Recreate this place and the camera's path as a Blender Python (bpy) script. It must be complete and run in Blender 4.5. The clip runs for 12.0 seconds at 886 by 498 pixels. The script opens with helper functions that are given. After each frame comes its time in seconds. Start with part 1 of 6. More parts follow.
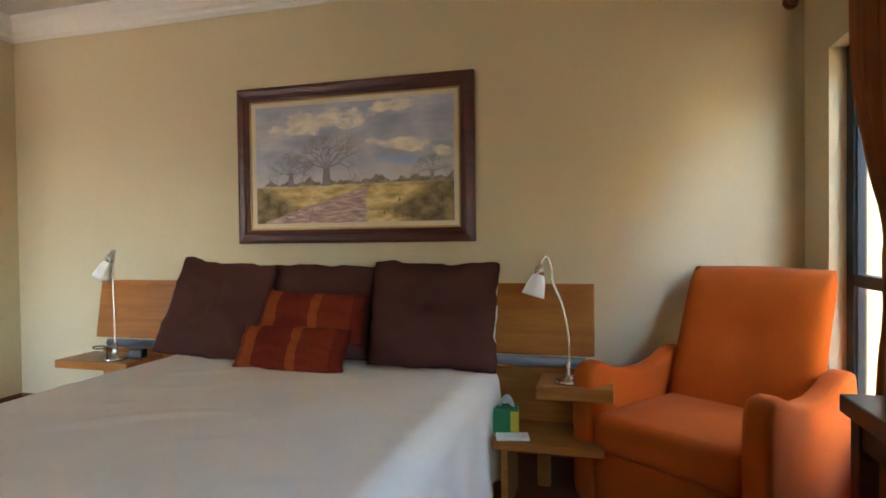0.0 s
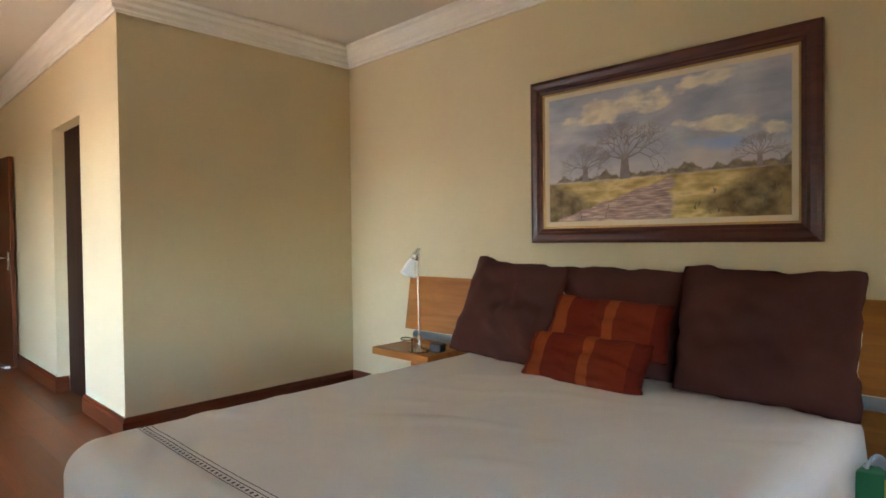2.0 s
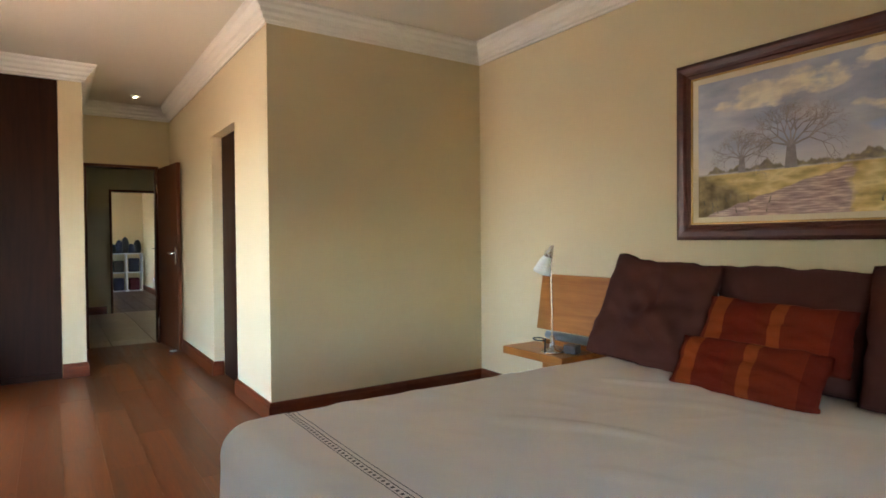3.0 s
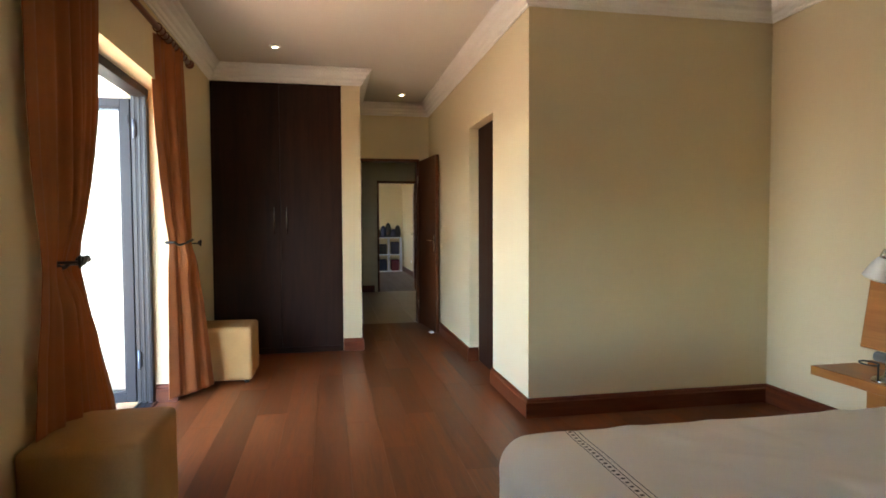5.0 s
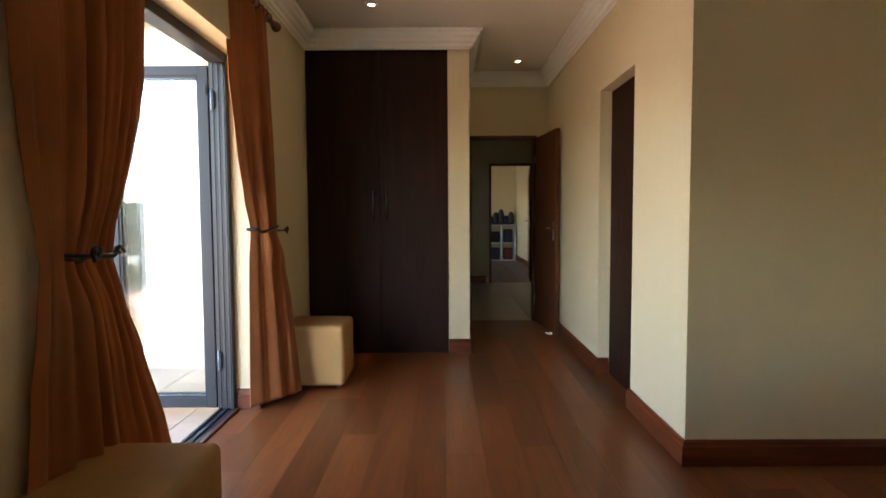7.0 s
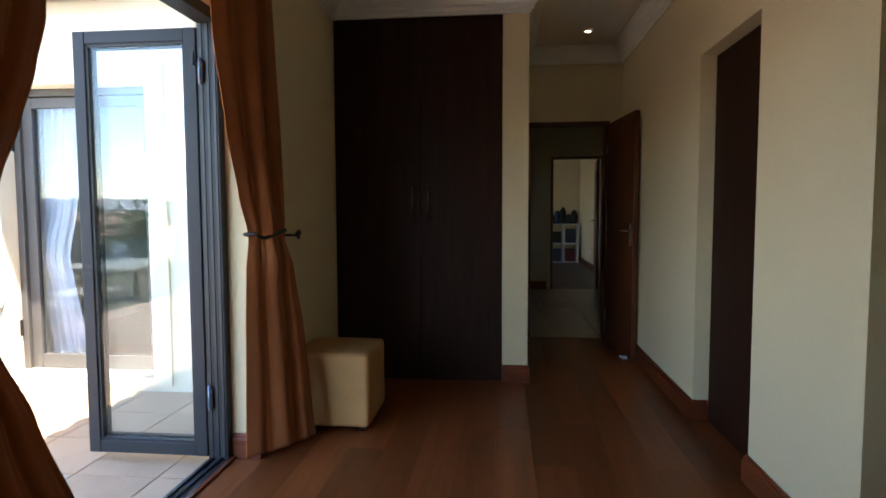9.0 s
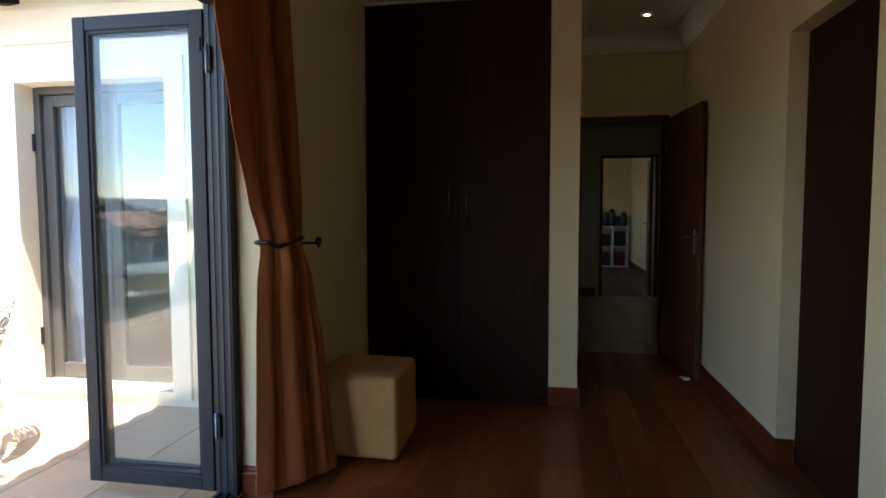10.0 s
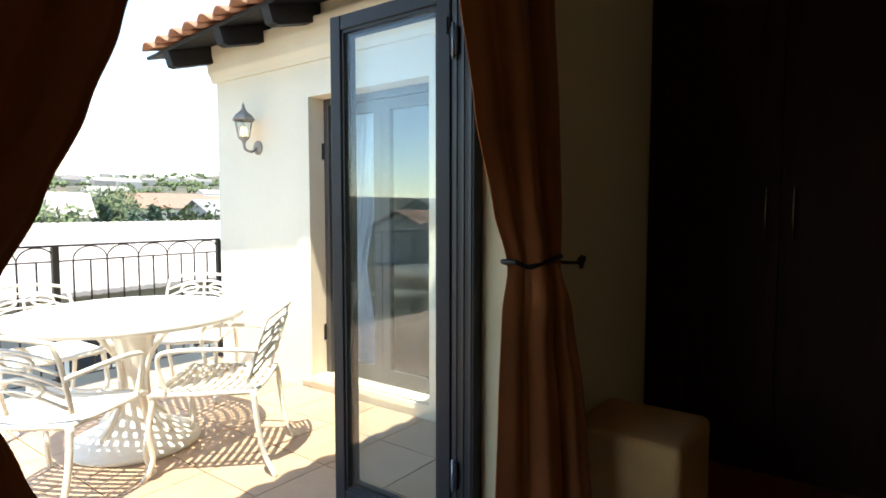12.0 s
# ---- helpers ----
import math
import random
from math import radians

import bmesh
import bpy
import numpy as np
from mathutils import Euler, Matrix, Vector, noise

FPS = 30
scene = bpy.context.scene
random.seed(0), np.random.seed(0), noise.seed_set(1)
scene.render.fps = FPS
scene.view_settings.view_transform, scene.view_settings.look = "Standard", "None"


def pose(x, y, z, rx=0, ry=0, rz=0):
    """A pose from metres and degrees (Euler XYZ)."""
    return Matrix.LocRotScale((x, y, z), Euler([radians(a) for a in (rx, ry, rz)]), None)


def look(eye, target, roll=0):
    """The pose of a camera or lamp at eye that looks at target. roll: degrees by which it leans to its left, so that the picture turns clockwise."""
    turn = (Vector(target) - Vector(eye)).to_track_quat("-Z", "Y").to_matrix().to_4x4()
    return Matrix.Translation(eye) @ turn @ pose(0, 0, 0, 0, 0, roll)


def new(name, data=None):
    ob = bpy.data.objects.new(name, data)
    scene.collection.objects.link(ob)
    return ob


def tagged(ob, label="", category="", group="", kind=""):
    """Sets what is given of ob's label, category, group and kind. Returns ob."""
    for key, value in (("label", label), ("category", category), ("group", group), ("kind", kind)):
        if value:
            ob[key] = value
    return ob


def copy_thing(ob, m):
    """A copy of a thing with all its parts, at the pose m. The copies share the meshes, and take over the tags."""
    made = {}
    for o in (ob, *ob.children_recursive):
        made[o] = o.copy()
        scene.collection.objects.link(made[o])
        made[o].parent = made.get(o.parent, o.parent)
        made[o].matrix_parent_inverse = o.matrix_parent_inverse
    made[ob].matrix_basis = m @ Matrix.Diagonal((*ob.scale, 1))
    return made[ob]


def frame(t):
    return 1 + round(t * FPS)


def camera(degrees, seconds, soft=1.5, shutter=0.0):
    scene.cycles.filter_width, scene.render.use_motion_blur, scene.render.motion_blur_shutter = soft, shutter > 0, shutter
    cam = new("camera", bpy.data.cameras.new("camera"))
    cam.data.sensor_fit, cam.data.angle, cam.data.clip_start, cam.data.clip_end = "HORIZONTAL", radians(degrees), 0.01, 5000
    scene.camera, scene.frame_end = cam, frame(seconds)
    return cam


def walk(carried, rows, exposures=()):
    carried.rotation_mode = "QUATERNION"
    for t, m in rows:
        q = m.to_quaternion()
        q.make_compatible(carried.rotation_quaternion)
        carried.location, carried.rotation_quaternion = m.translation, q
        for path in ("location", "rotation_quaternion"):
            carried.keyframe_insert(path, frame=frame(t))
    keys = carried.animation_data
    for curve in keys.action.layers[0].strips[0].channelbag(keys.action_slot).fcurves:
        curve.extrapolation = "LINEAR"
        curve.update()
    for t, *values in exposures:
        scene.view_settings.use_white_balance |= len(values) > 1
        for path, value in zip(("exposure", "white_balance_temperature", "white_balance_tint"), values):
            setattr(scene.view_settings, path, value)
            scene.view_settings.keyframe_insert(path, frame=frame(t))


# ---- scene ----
cam = camera(74.6, 12.0, 1.7)
PATH = [
    (0, (0.26, 0.727, 1.183), (-0.271, 2.655, 1.147), -0.7),
    (0.5, (0.24, 0.814, 1.171), (-0.487, 2.677, 1.145), -0.6),
    (1, (0.198, 0.862, 1.175), (-0.744, 2.626, 1.149), -0.5),
    (1.5, (0.175, 0.938, 1.176), (-0.99, 2.563, 1.152), -0.5),
    (2, (0.129, 0.976, 1.201), (-1.258, 2.416, 1.163), -0.7),
    (2.5, (0.075, 0.979, 1.188), (-1.451, 2.271, 1.155), -0.6),
    (3, (0.035, 0.99, 1.179), (-1.624, 2.108, 1.147), -0.5),
    (3.5, (0.014, 0.979, 1.182), (-1.749, 1.923, 1.146), -0.5),
    (3.7, (-0.005, 0.976, 1.182), (-1.809, 1.838, 1.146), -0.6),
    (5.3, (-0.316, 0.928, 1.233), (-2.29, 1.235, 1.148), -0.3),
    (5.5, (-0.383, 0.927, 1.217), (-2.363, 1.196, 1.132), -0.4),
    (6, (-0.58, 0.945, 1.211), (-2.568, 1.139, 1.112), -0.3),
    (6.5, (-0.794, 0.989, 1.219), (-2.789, 1.073, 1.11), -0.3),
    (7, (-1.008, 1.019, 1.21), (-3.004, 1.015, 1.088), -0.3),
    (9, (-1.858, 1.061, 1.228), (-3.843, 0.856, 1.098), -0.2),
    (9.5, (-2.07, 1.043, 1.232), (-4.048, 0.778, 1.103), -0.2),
    (10, (-2.256, 1.043, 1.249), (-4.221, 0.69, 1.121), -0.1),
    (10.5, (-2.418, 0.994, 1.289), (-4.347, 0.486, 1.148), 0.0),
    (11, (-2.6, 0.996, 1.321), (-4.418, 0.177, 1.172), -0.0),
    (11.5, (-2.698, 0.96, 1.296), (-4.391, -0.095, 1.162), -0.1),
    (12, (-2.827, 0.866, 1.297), (-4.419, -0.338, 1.164), -0.0),
]
EXPOSURES = [(0, 5.22, 7150, 14), (3.0, 5.18, 7250, 14), (4.0, 5.1, 7450, 14), (5.5, 4.92, 7700, 15), (7.0, 4.45, 7850, 15), (9.0, 3.42, 6800, 11), (9.5, 3.15, 6750, 11),
    (10.0, 2.85, 6850, 11), (10.5, 2.68, 7000, 11), (11.5, 2.22, 7300, 9), (12.0, 2.06, 7400, 6)]
walk(cam, [(t, look(e, g, r)) for t, e, g, r in PATH], EXPOSURES)


# ---- world and sun ----
SUN_WAY = Vector((-0.31, -0.18, -1.0)).normalized()
world = bpy.data.worlds.new("world")
scene.world = world
world.use_nodes = True
wn = world.node_tree.nodes
sky = wn.new("ShaderNodeTexSky")
sky.sky_type = 'NISHITA'
sky.sun_disc = False
sky.sun_elevation = math.asin(-SUN_WAY.z)
sky.sun_rotation = math.atan2(-SUN_WAY.x, -SUN_WAY.y)
sky.dust_density = 0.05
sky.air_density = 1.0
sky.ozone_density = 3.0
wn["Background"].inputs["Strength"].default_value = 0.15
world.node_tree.links.new(sky.outputs["Color"], wn["Background"].inputs["Color"])
sun = new("sun", bpy.data.lights.new("sun", 'SUN'))
sun.data.energy = 2.6
sun.data.angle = radians(0.53)
sun.data.color = (1.0, 0.97, 0.91)
sun.matrix_world = look((0, 0, 20), Vector((0, 0, 20)) + SUN_WAY)


# ---- materials ----
def node_mat(name):
    m = bpy.data.materials.new(name)
    m.use_nodes = True
    return m, m.node_tree.nodes, m.node_tree.links, m.node_tree.nodes["Principled BSDF"]


def mat(name, colour, rough=0.6, vary=0.12, scale=6.0, grain=60.0, bump=0.15, metal=0.0, rnd=0.0, stretch=(1, 1, 1), sheen=0.0, spec=0.5, island=False):
    """A surface with variation at two scales, fine relief and, if asked, a tone of its own for each piece."""
    m, n, l, b = node_mat(name)
    tc = n.new("ShaderNodeTexCoord")
    mp = n.new("ShaderNodeMapping")
    mp.inputs["Scale"].default_value = stretch
    l.new(tc.outputs["Object"], mp.inputs["Vector"])
    big, fine = n.new("ShaderNodeTexNoise"), n.new("ShaderNodeTexNoise")
    for tex, sc, de in ((big, scale, 4), (fine, grain, 3)):
        tex.inputs["Scale"].default_value = sc
        tex.inputs["Detail"].default_value = de
        l.new(mp.outputs["Vector"], tex.inputs["Vector"])
    mix = n.new("ShaderNodeMath")
    mix.operation = 'MULTIPLY_ADD'
    l.new(fine.outputs["Fac"], mix.inputs[0])
    mix.inputs[1].default_value = 0.5
    l.new(big.outputs["Fac"], mix.inputs[2])
    rg = n.new("ShaderNodeMapRange")
    rg.inputs["From Min"].default_value, rg.inputs["From Max"].default_value = 0.45, 1.05
    rg.inputs["To Min"].default_value, rg.inputs["To Max"].default_value = 1 - vary, 1 + vary
    l.new(mix.outputs[0], rg.inputs["Value"])
    out = rg.outputs["Result"]
    if rnd:
        if island:
            r0 = n.new("ShaderNodeNewGeometry").outputs["Random Per Island"]
        else:
            r0 = n.new("ShaderNodeObjectInfo").outputs["Random"]
        rr = n.new("ShaderNodeMapRange")
        rr.inputs["To Min"].default_value, rr.inputs["To Max"].default_value = 1 - rnd, 1 + rnd
        l.new(r0, rr.inputs["Value"])
        mu = n.new("ShaderNodeMath")
        mu.operation = 'MULTIPLY'
        l.new(out, mu.inputs[0])
        l.new(rr.outputs["Result"], mu.inputs[1])
        out = mu.outputs[0]
    col = n.new("ShaderNodeVectorMath")
    col.operation = 'SCALE'
    col.inputs[0].default_value = colour
    l.new(out, col.inputs["Scale"])
    l.new(col.outputs["Vector"], b.inputs["Base Color"])
    b.inputs["Roughness"].default_value = rough
    b.inputs["Metallic"].default_value = metal
    b.inputs["Specular IOR Level"].default_value = spec
    if sheen:
        b.inputs["Sheen Weight"].default_value = sheen
        b.inputs["Sheen Roughness"].default_value = 0.4
    rv = n.new("ShaderNodeMapRange")
    rv.inputs["To Min"].default_value, rv.inputs["To Max"].default_value = max(rough - 0.1, 0.03), min(rough + 0.1, 1)
    l.new(big.outputs["Fac"], rv.inputs["Value"])
    l.new(rv.outputs["Result"], b.inputs["Roughness"])
    if bump:
        bp = n.new("ShaderNodeBump")
        bp.inputs["Strength"].default_value = bump
        bp.inputs["Distance"].default_value = 0.004
        l.new(fine.outputs["Fac"], bp.inputs["Height"])
        l.new(bp.outputs["Normal"], b.inputs["Normal"])
    return m


def wood_mat(name, colour, dark, rough=0.35, rnd=0.18, along=0, scale=1.0, spec=0.5):
    """Wood with long grain along one axis, streaks and pores."""
    m, n, l, b = node_mat(name)
    tc, info = n.new("ShaderNodeTexCoord"), n.new("ShaderNodeObjectInfo")
    off = n.new("ShaderNodeVectorMath")
    off.operation = 'MULTIPLY_ADD'
    off.inputs[1].default_value = (37, 17, 23)
    cb = n.new("ShaderNodeCombineXYZ")
    for k in range(3):
        l.new(info.outputs["Random"], cb.inputs[k])
    l.new(cb.outputs[0], off.inputs[0])
    l.new(tc.outputs["Object"], off.inputs[2])
    mp = n.new("ShaderNodeMapping")
    st = [14 * scale, 14 * scale, 14 * scale]
    st[along] = 1.1 * scale
    mp.inputs["Scale"].default_value = st
    l.new(off.outputs[0], mp.inputs["Vector"])
    a, c = n.new("ShaderNodeTexNoise"), n.new("ShaderNodeTexNoise")
    a.inputs["Scale"].default_value, a.inputs["Detail"].default_value, a.inputs["Distortion"].default_value = 1.3, 5, 0.8
    c.inputs["Scale"].default_value, c.inputs["Detail"].default_value = 7.0, 3
    l.new(mp.outputs[0], a.inputs["Vector"])
    l.new(mp.outputs[0], c.inputs["Vector"])
    sm = n.new("ShaderNodeMath")
    sm.operation = 'MULTIPLY_ADD'
    l.new(c.outputs["Fac"], sm.inputs[0])
    sm.inputs[1].default_value = 0.4
    l.new(a.outputs["Fac"], sm.inputs[2])
    rp = n.new("ShaderNodeValToRGB")
    rp.color_ramp.elements[0].position, rp.color_ramp.elements[0].color = 0.45, (*dark, 1)
    rp.color_ramp.elements[1].position, rp.color_ramp.elements[1].color = 0.95, (*colour, 1)
    l.new(sm.outputs[0], rp.inputs["Fac"])
    rr = n.new("ShaderNodeMapRange")
    rr.inputs["To Min"].default_value, rr.inputs["To Max"].default_value = 1 - rnd, 1 + rnd
    l.new(info.outputs["Random"], rr.inputs["Value"])
    sc = n.new("ShaderNodeVectorMath")
    sc.operation = 'SCALE'
    l.new(rp.outputs["Color"], sc.inputs[0])
    l.new(rr.outputs["Result"], sc.inputs["Scale"])
    l.new(sc.outputs["Vector"], b.inputs["Base Color"])
    rv = n.new("ShaderNodeMapRange")
    rv.inputs["To Min"].default_value, rv.inputs["To Max"].default_value = max(rough - 0.08, 0.05), rough + 0.12
    l.new(a.outputs["Fac"], rv.inputs["Value"])
    l.new(rv.outputs["Result"], b.inputs["Roughness"])
    b.inputs["Specular IOR Level"].default_value = spec
    bp = n.new("ShaderNodeBump")
    bp.inputs["Strength"].default_value, bp.inputs["Distance"].default_value = 0.12, 0.002
    l.new(c.outputs["Fac"], bp.inputs["Height"])
    l.new(bp.outputs["Normal"], b.inputs["Normal"])
    return m


def glass_mat(name, tint=(1, 1, 1), gloss=0.045):
    """Thin clear glass: passes light straight through, with mirror gloss that grows at a slant."""
    m, n, l, b = node_mat(name)
    n.remove(b)
    tr, gl, mx, lw = n.new("ShaderNodeBsdfTransparent"), n.new("ShaderNodeBsdfGlossy"), n.new("ShaderNodeMixShader"), n.new("ShaderNodeLayerWeight")
    tr.inputs["Color"].default_value = (*tint, 1)
    gl.inputs["Roughness"].default_value = 0.0
    pw = n.new("ShaderNodeMath")
    pw.operation = 'POWER'
    pw.inputs[1].default_value = 4.0
    sc = n.new("ShaderNodeMath")
    sc.operation = 'MULTIPLY_ADD'
    sc.inputs[1].default_value, sc.inputs[2].default_value = 0.9, gloss
    sc.use_clamp = True
    l.new(lw.outputs["Facing"], pw.inputs[0])
    l.new(pw.outputs[0], sc.inputs[0])
    l.new(sc.outputs[0], mx.inputs[0])
    l.new(tr.outputs[0], mx.inputs[1])
    l.new(gl.outputs[0], mx.inputs[2])
    l.new(mx.outputs[0], n["Material Output"].inputs["Surface"])
    return m


def glow_mat(name, colour, strength):
    m, n, l, b = node_mat(name)
    b.inputs["Base Color"].default_value = (*colour, 1)
    b.inputs["Emission Color"].default_value = (*colour, 1)
    b.inputs["Emission Strength"].default_value = strength
    return m


WALL = mat("cream_wall_paint", (0.68, 0.56, 0.345), 0.75, 0.035, 1.6, 220, 0.1)
WALL_OUT = mat("cream_outside_plaster", (0.77, 0.69, 0.54), 0.85, 0.06, 1.2, 90, 0.5)
CEIL = mat("off_white_ceiling_paint", (0.75, 0.69, 0.59), 0.8, 0.03, 1.3, 150, 0.05)
CORNICE = mat("white_cornice_paint", (0.86, 0.83, 0.76), 0.6, 0.03, 3, 80, 0.05)
SKIRT = wood_mat("red_brown_skirting_wood", (0.19, 0.046, 0.015), (0.10, 0.022, 0.008), 0.34, 0.06, 0, 1.0, 0.3)
SKIRT_Y = wood_mat("red_brown_skirting_wood_across", (0.19, 0.046, 0.015), (0.10, 0.022, 0.008), 0.34, 0.06, 1, 1.0, 0.3)
FLOORW = wood_mat("red_brown_floor_planks", (0.245, 0.067, 0.0180), (0.135, 0.035, 0.0098), 0.33, 0.26, 0, 1.0, 0.33)
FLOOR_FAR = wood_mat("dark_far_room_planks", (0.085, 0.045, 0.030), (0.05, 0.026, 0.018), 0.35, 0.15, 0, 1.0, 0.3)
SUBFLOOR = mat("brown_floor_joint", (0.20, 0.058, 0.018), 0.8)
DARKW = wood_mat("dark_wenge_door", (0.036, 0.0125, 0.0065), (0.020, 0.007, 0.004), 0.52, 0.05, 2, 1.0, 0.12)
DOORW = wood_mat("mahogany_door_wood", (0.145, 0.043, 0.016), (0.075, 0.022, 0.009), 0.4, 0.08, 2, 1.0, 0.3)
BEDW = wood_mat("honey_bed_wood", (0.47, 0.180, 0.036), (0.31, 0.104, 0.020), 0.36, 0.08, 0, 1.0, 0.3)
SIDEW = wood_mat("dark_red_side_table_wood", (0.10, 0.032, 0.016), (0.05, 0.016, 0.009), 0.3, 0.05, 0)
FRAMEW = wood_mat("dark_cherry_picture_frame", (0.115, 0.028, 0.018), (0.050, 0.012, 0.009), 0.34, 0.03, 0)
GILT = mat("gilt_slip", (0.50, 0.30, 0.10), 0.4, 0.1, 20, 90, 0.1, 0.6)
LINEN = mat("cream_linen_slip", (0.72, 0.62, 0.45), 0.8, 0.05, 10, 300, 0.2)
SHEET = mat("off_white_bedspread", (0.86, 0.79, 0.68), 0.9, 0.04, 3, 260, 0.25, spec=0.15)
STRIPE = mat("charcoal_stripe_thread", (0.075, 0.062, 0.05), 0.9, 0.1, 30, 200, 0.2)
WHITE_PIL = mat("white_pillow_cotton", (0.76, 0.76, 0.78), 0.85, 0.03, 5, 200, 0.2)
BROWN_PIL = mat("plum_brown_cushion_cloth", (0.090, 0.032, 0.024), 0.95, 0.12, 5, 260, 0.3, spec=0.1)
CREAM_POUF = mat("tan_suede_ottoman", (0.46, 0.250, 0.098), 0.85, 0.16, 4, 180, 0.25, spec=0.12)
ORANGE = mat("orange_velvet", (0.53, 0.098, 0.010), 0.9, 0.14, 5, 200, 0.25, spec=0.12, sheen=0.06)
CURTAIN = mat("rust_curtain_cloth", (0.34, 0.115, 0.040), 0.9, 0.2, 4, 320, 0.3, spec=0.1, sheen=0.14)


def see_through_cloth(m, colour, share):
    """Lets a share of the daylight pass through a cloth."""
    n, l = m.node_tree.nodes, m.node_tree.links
    tl, mx = n.new("ShaderNodeBsdfTranslucent"), n.new("ShaderNodeMixShader")
    tl.inputs["Color"].default_value = (*colour, 1)
    mx.inputs[0].default_value = share
    l.new(n["Principled BSDF"].outputs[0], mx.inputs[1])
    l.new(tl.outputs[0], mx.inputs[2])
    l.new(mx.outputs[0], n["Material Output"].inputs["Surface"])


see_through_cloth(CURTAIN, (0.42, 0.15, 0.045), 0.12)
WHITE_CUR = mat("white_voile_curtain", (0.80, 0.80, 0.80), 0.9, 0.04, 4, 200, 0.2)
ALU = mat("charcoal_powder_coated_aluminium", (0.026, 0.027, 0.031), 0.42, 0.06, 5, 150, 0.06, 0.0, spec=0.22)
IRON = mat("dark_wrought_iron", (0.032, 0.028, 0.026), 0.45, 0.15, 12, 120, 0.2, 0.6)
CHROME = mat("brushed_chrome", (0.66, 0.65, 0.63), 0.22, 0.05, 12, 150, 0.04, 1.0)
TUBE = mat("blue_grey_metal_tube", (0.20, 0.25, 0.31), 0.35, 0.05, 12, 150, 0.05, 0.5)
FROST = mat("frosted_white_glass_shade", (0.80, 0.78, 0.72), 0.35, 0.03, 8, 60, 0.02)
BLACKP = mat("black_plastic", (0.015, 0.015, 0.016), 0.4, 0.1, 10, 90, 0.05)
GLASS = glass_mat("clear_window_glass", (0.92, 0.96, 0.97), 0.045)
GLASS_TINT = glass_mat("grey_tinted_window_glass", (0.82, 0.86, 0.90), 0.05)
GREENC = mat("green_card", (0.02, 0.22, 0.075), 0.5, 0.06, 10, 90, 0.05)
YELLOWC = mat("yellow_card", (0.62, 0.52, 0.05), 0.5, 0.06, 10, 90, 0.05)
PAPER = mat("white_paper", (0.82, 0.82, 0.82), 0.8, 0.03, 10, 90, 0.1)
WHITE_ALU = mat("white_cast_aluminium", (0.80, 0.77, 0.69), 0.45, 0.04, 5, 160, 0.12)
TILE = mat("tan_terrace_tile", (0.49, 0.335, 0.225), 0.55, 0.12, 4, 60, 0.2, rnd=0.09)
GROUT = mat("grey_tile_grout", (0.40, 0.275, 0.19), 0.9, 0.1, 10, 120, 0.3)
HALLTILE = mat("beige_hall_tile", (0.44, 0.34, 0.23), 0.3, 0.07, 4, 40, 0.03, rnd=0.05)
ROOFTILE = mat("terracotta_roof_tile", (0.42, 0.205, 0.125), 0.8, 0.25, 5, 60, 0.4, rnd=0.2)
RAFTER = mat("dark_painted_rafter", (0.014, 0.012, 0.012), 0.6, 0.15, 8, 80, 0.2, spec=0.3)
LAMP_GLOW = glow_mat("downlight_bulb", (1.0, 0.86, 0.62), 3.0)
LANTERN_GLOW = glow_mat("lantern_bulb", (1.0, 0.62, 0.25), 2.2)
DOWNRIM = mat("white_downlight_rim", (0.75, 0.74, 0.72), 0.4, 0.02, 10, 90, 0.02)


# ---- mesh tools ----
def box(bm, lo, hi):
    vs = [bm.verts.new((x, y, z)) for z in (lo[2], hi[2]) for y in (lo[1], hi[1]) for x in (lo[0], hi[0])]
    for f in ((0, 2, 3, 1), (4, 5, 7, 6), (0, 1, 5, 4), (2, 6, 7, 3), (0, 4, 6, 2), (1, 3, 7, 5)):
        bm.faces.new([vs[i] for i in f])
    return vs


def rbox(lo, hi, r=0.006, seg=2):
    """A box with rounded edges."""
    bm = bmesh.new()
    box(bm, lo, hi)
    bmesh.ops.bevel(bm, geom=list(bm.edges), offset=min(r, 0.49 * min(b - a for a, b in zip(lo, hi))), segments=seg, profile=0.5, affect='EDGES')
    return bm


def boxes(*items):
    bm = bmesh.new()
    for lo, hi in items:
        box(bm, lo, hi)
    return bm


def tube(points, radius, sides=8, cap=True, bm=None):
    """A round bar along points; radius may be a list."""
    bm = bm or bmesh.new()
    pts = [Vector(p) for p in points]
    rad = radius if isinstance(radius, (list, tuple)) else [radius] * len(pts)
    rings = []
    side = None
    for i, p in enumerate(pts):
        way = (pts[min(i + 1, len(pts) - 1)] - pts[max(i - 1, 0)]).normalized()
        if side is None:
            side = way.orthogonal().normalized()
        else:
            side = (side - way * side.dot(way))
            side = side.normalized() if side.length > 1e-6 else way.orthogonal().normalized()
        up = way.cross(side)
        rings.append([bm.verts.new(p + rad[i] * (side * math.cos(a) + up * math.sin(a))) for a in (2 * math.pi * k / sides for k in range(sides))])
    for a, b in zip(rings, rings[1:]):
        for k in range(sides):
            bm.faces.new((a[k], a[(k + 1) % sides], b[(k + 1) % sides], b[k]))
    if cap:
        bm.faces.new(rings[0][::-1])
        bm.faces.new(rings[-1])
    return bm


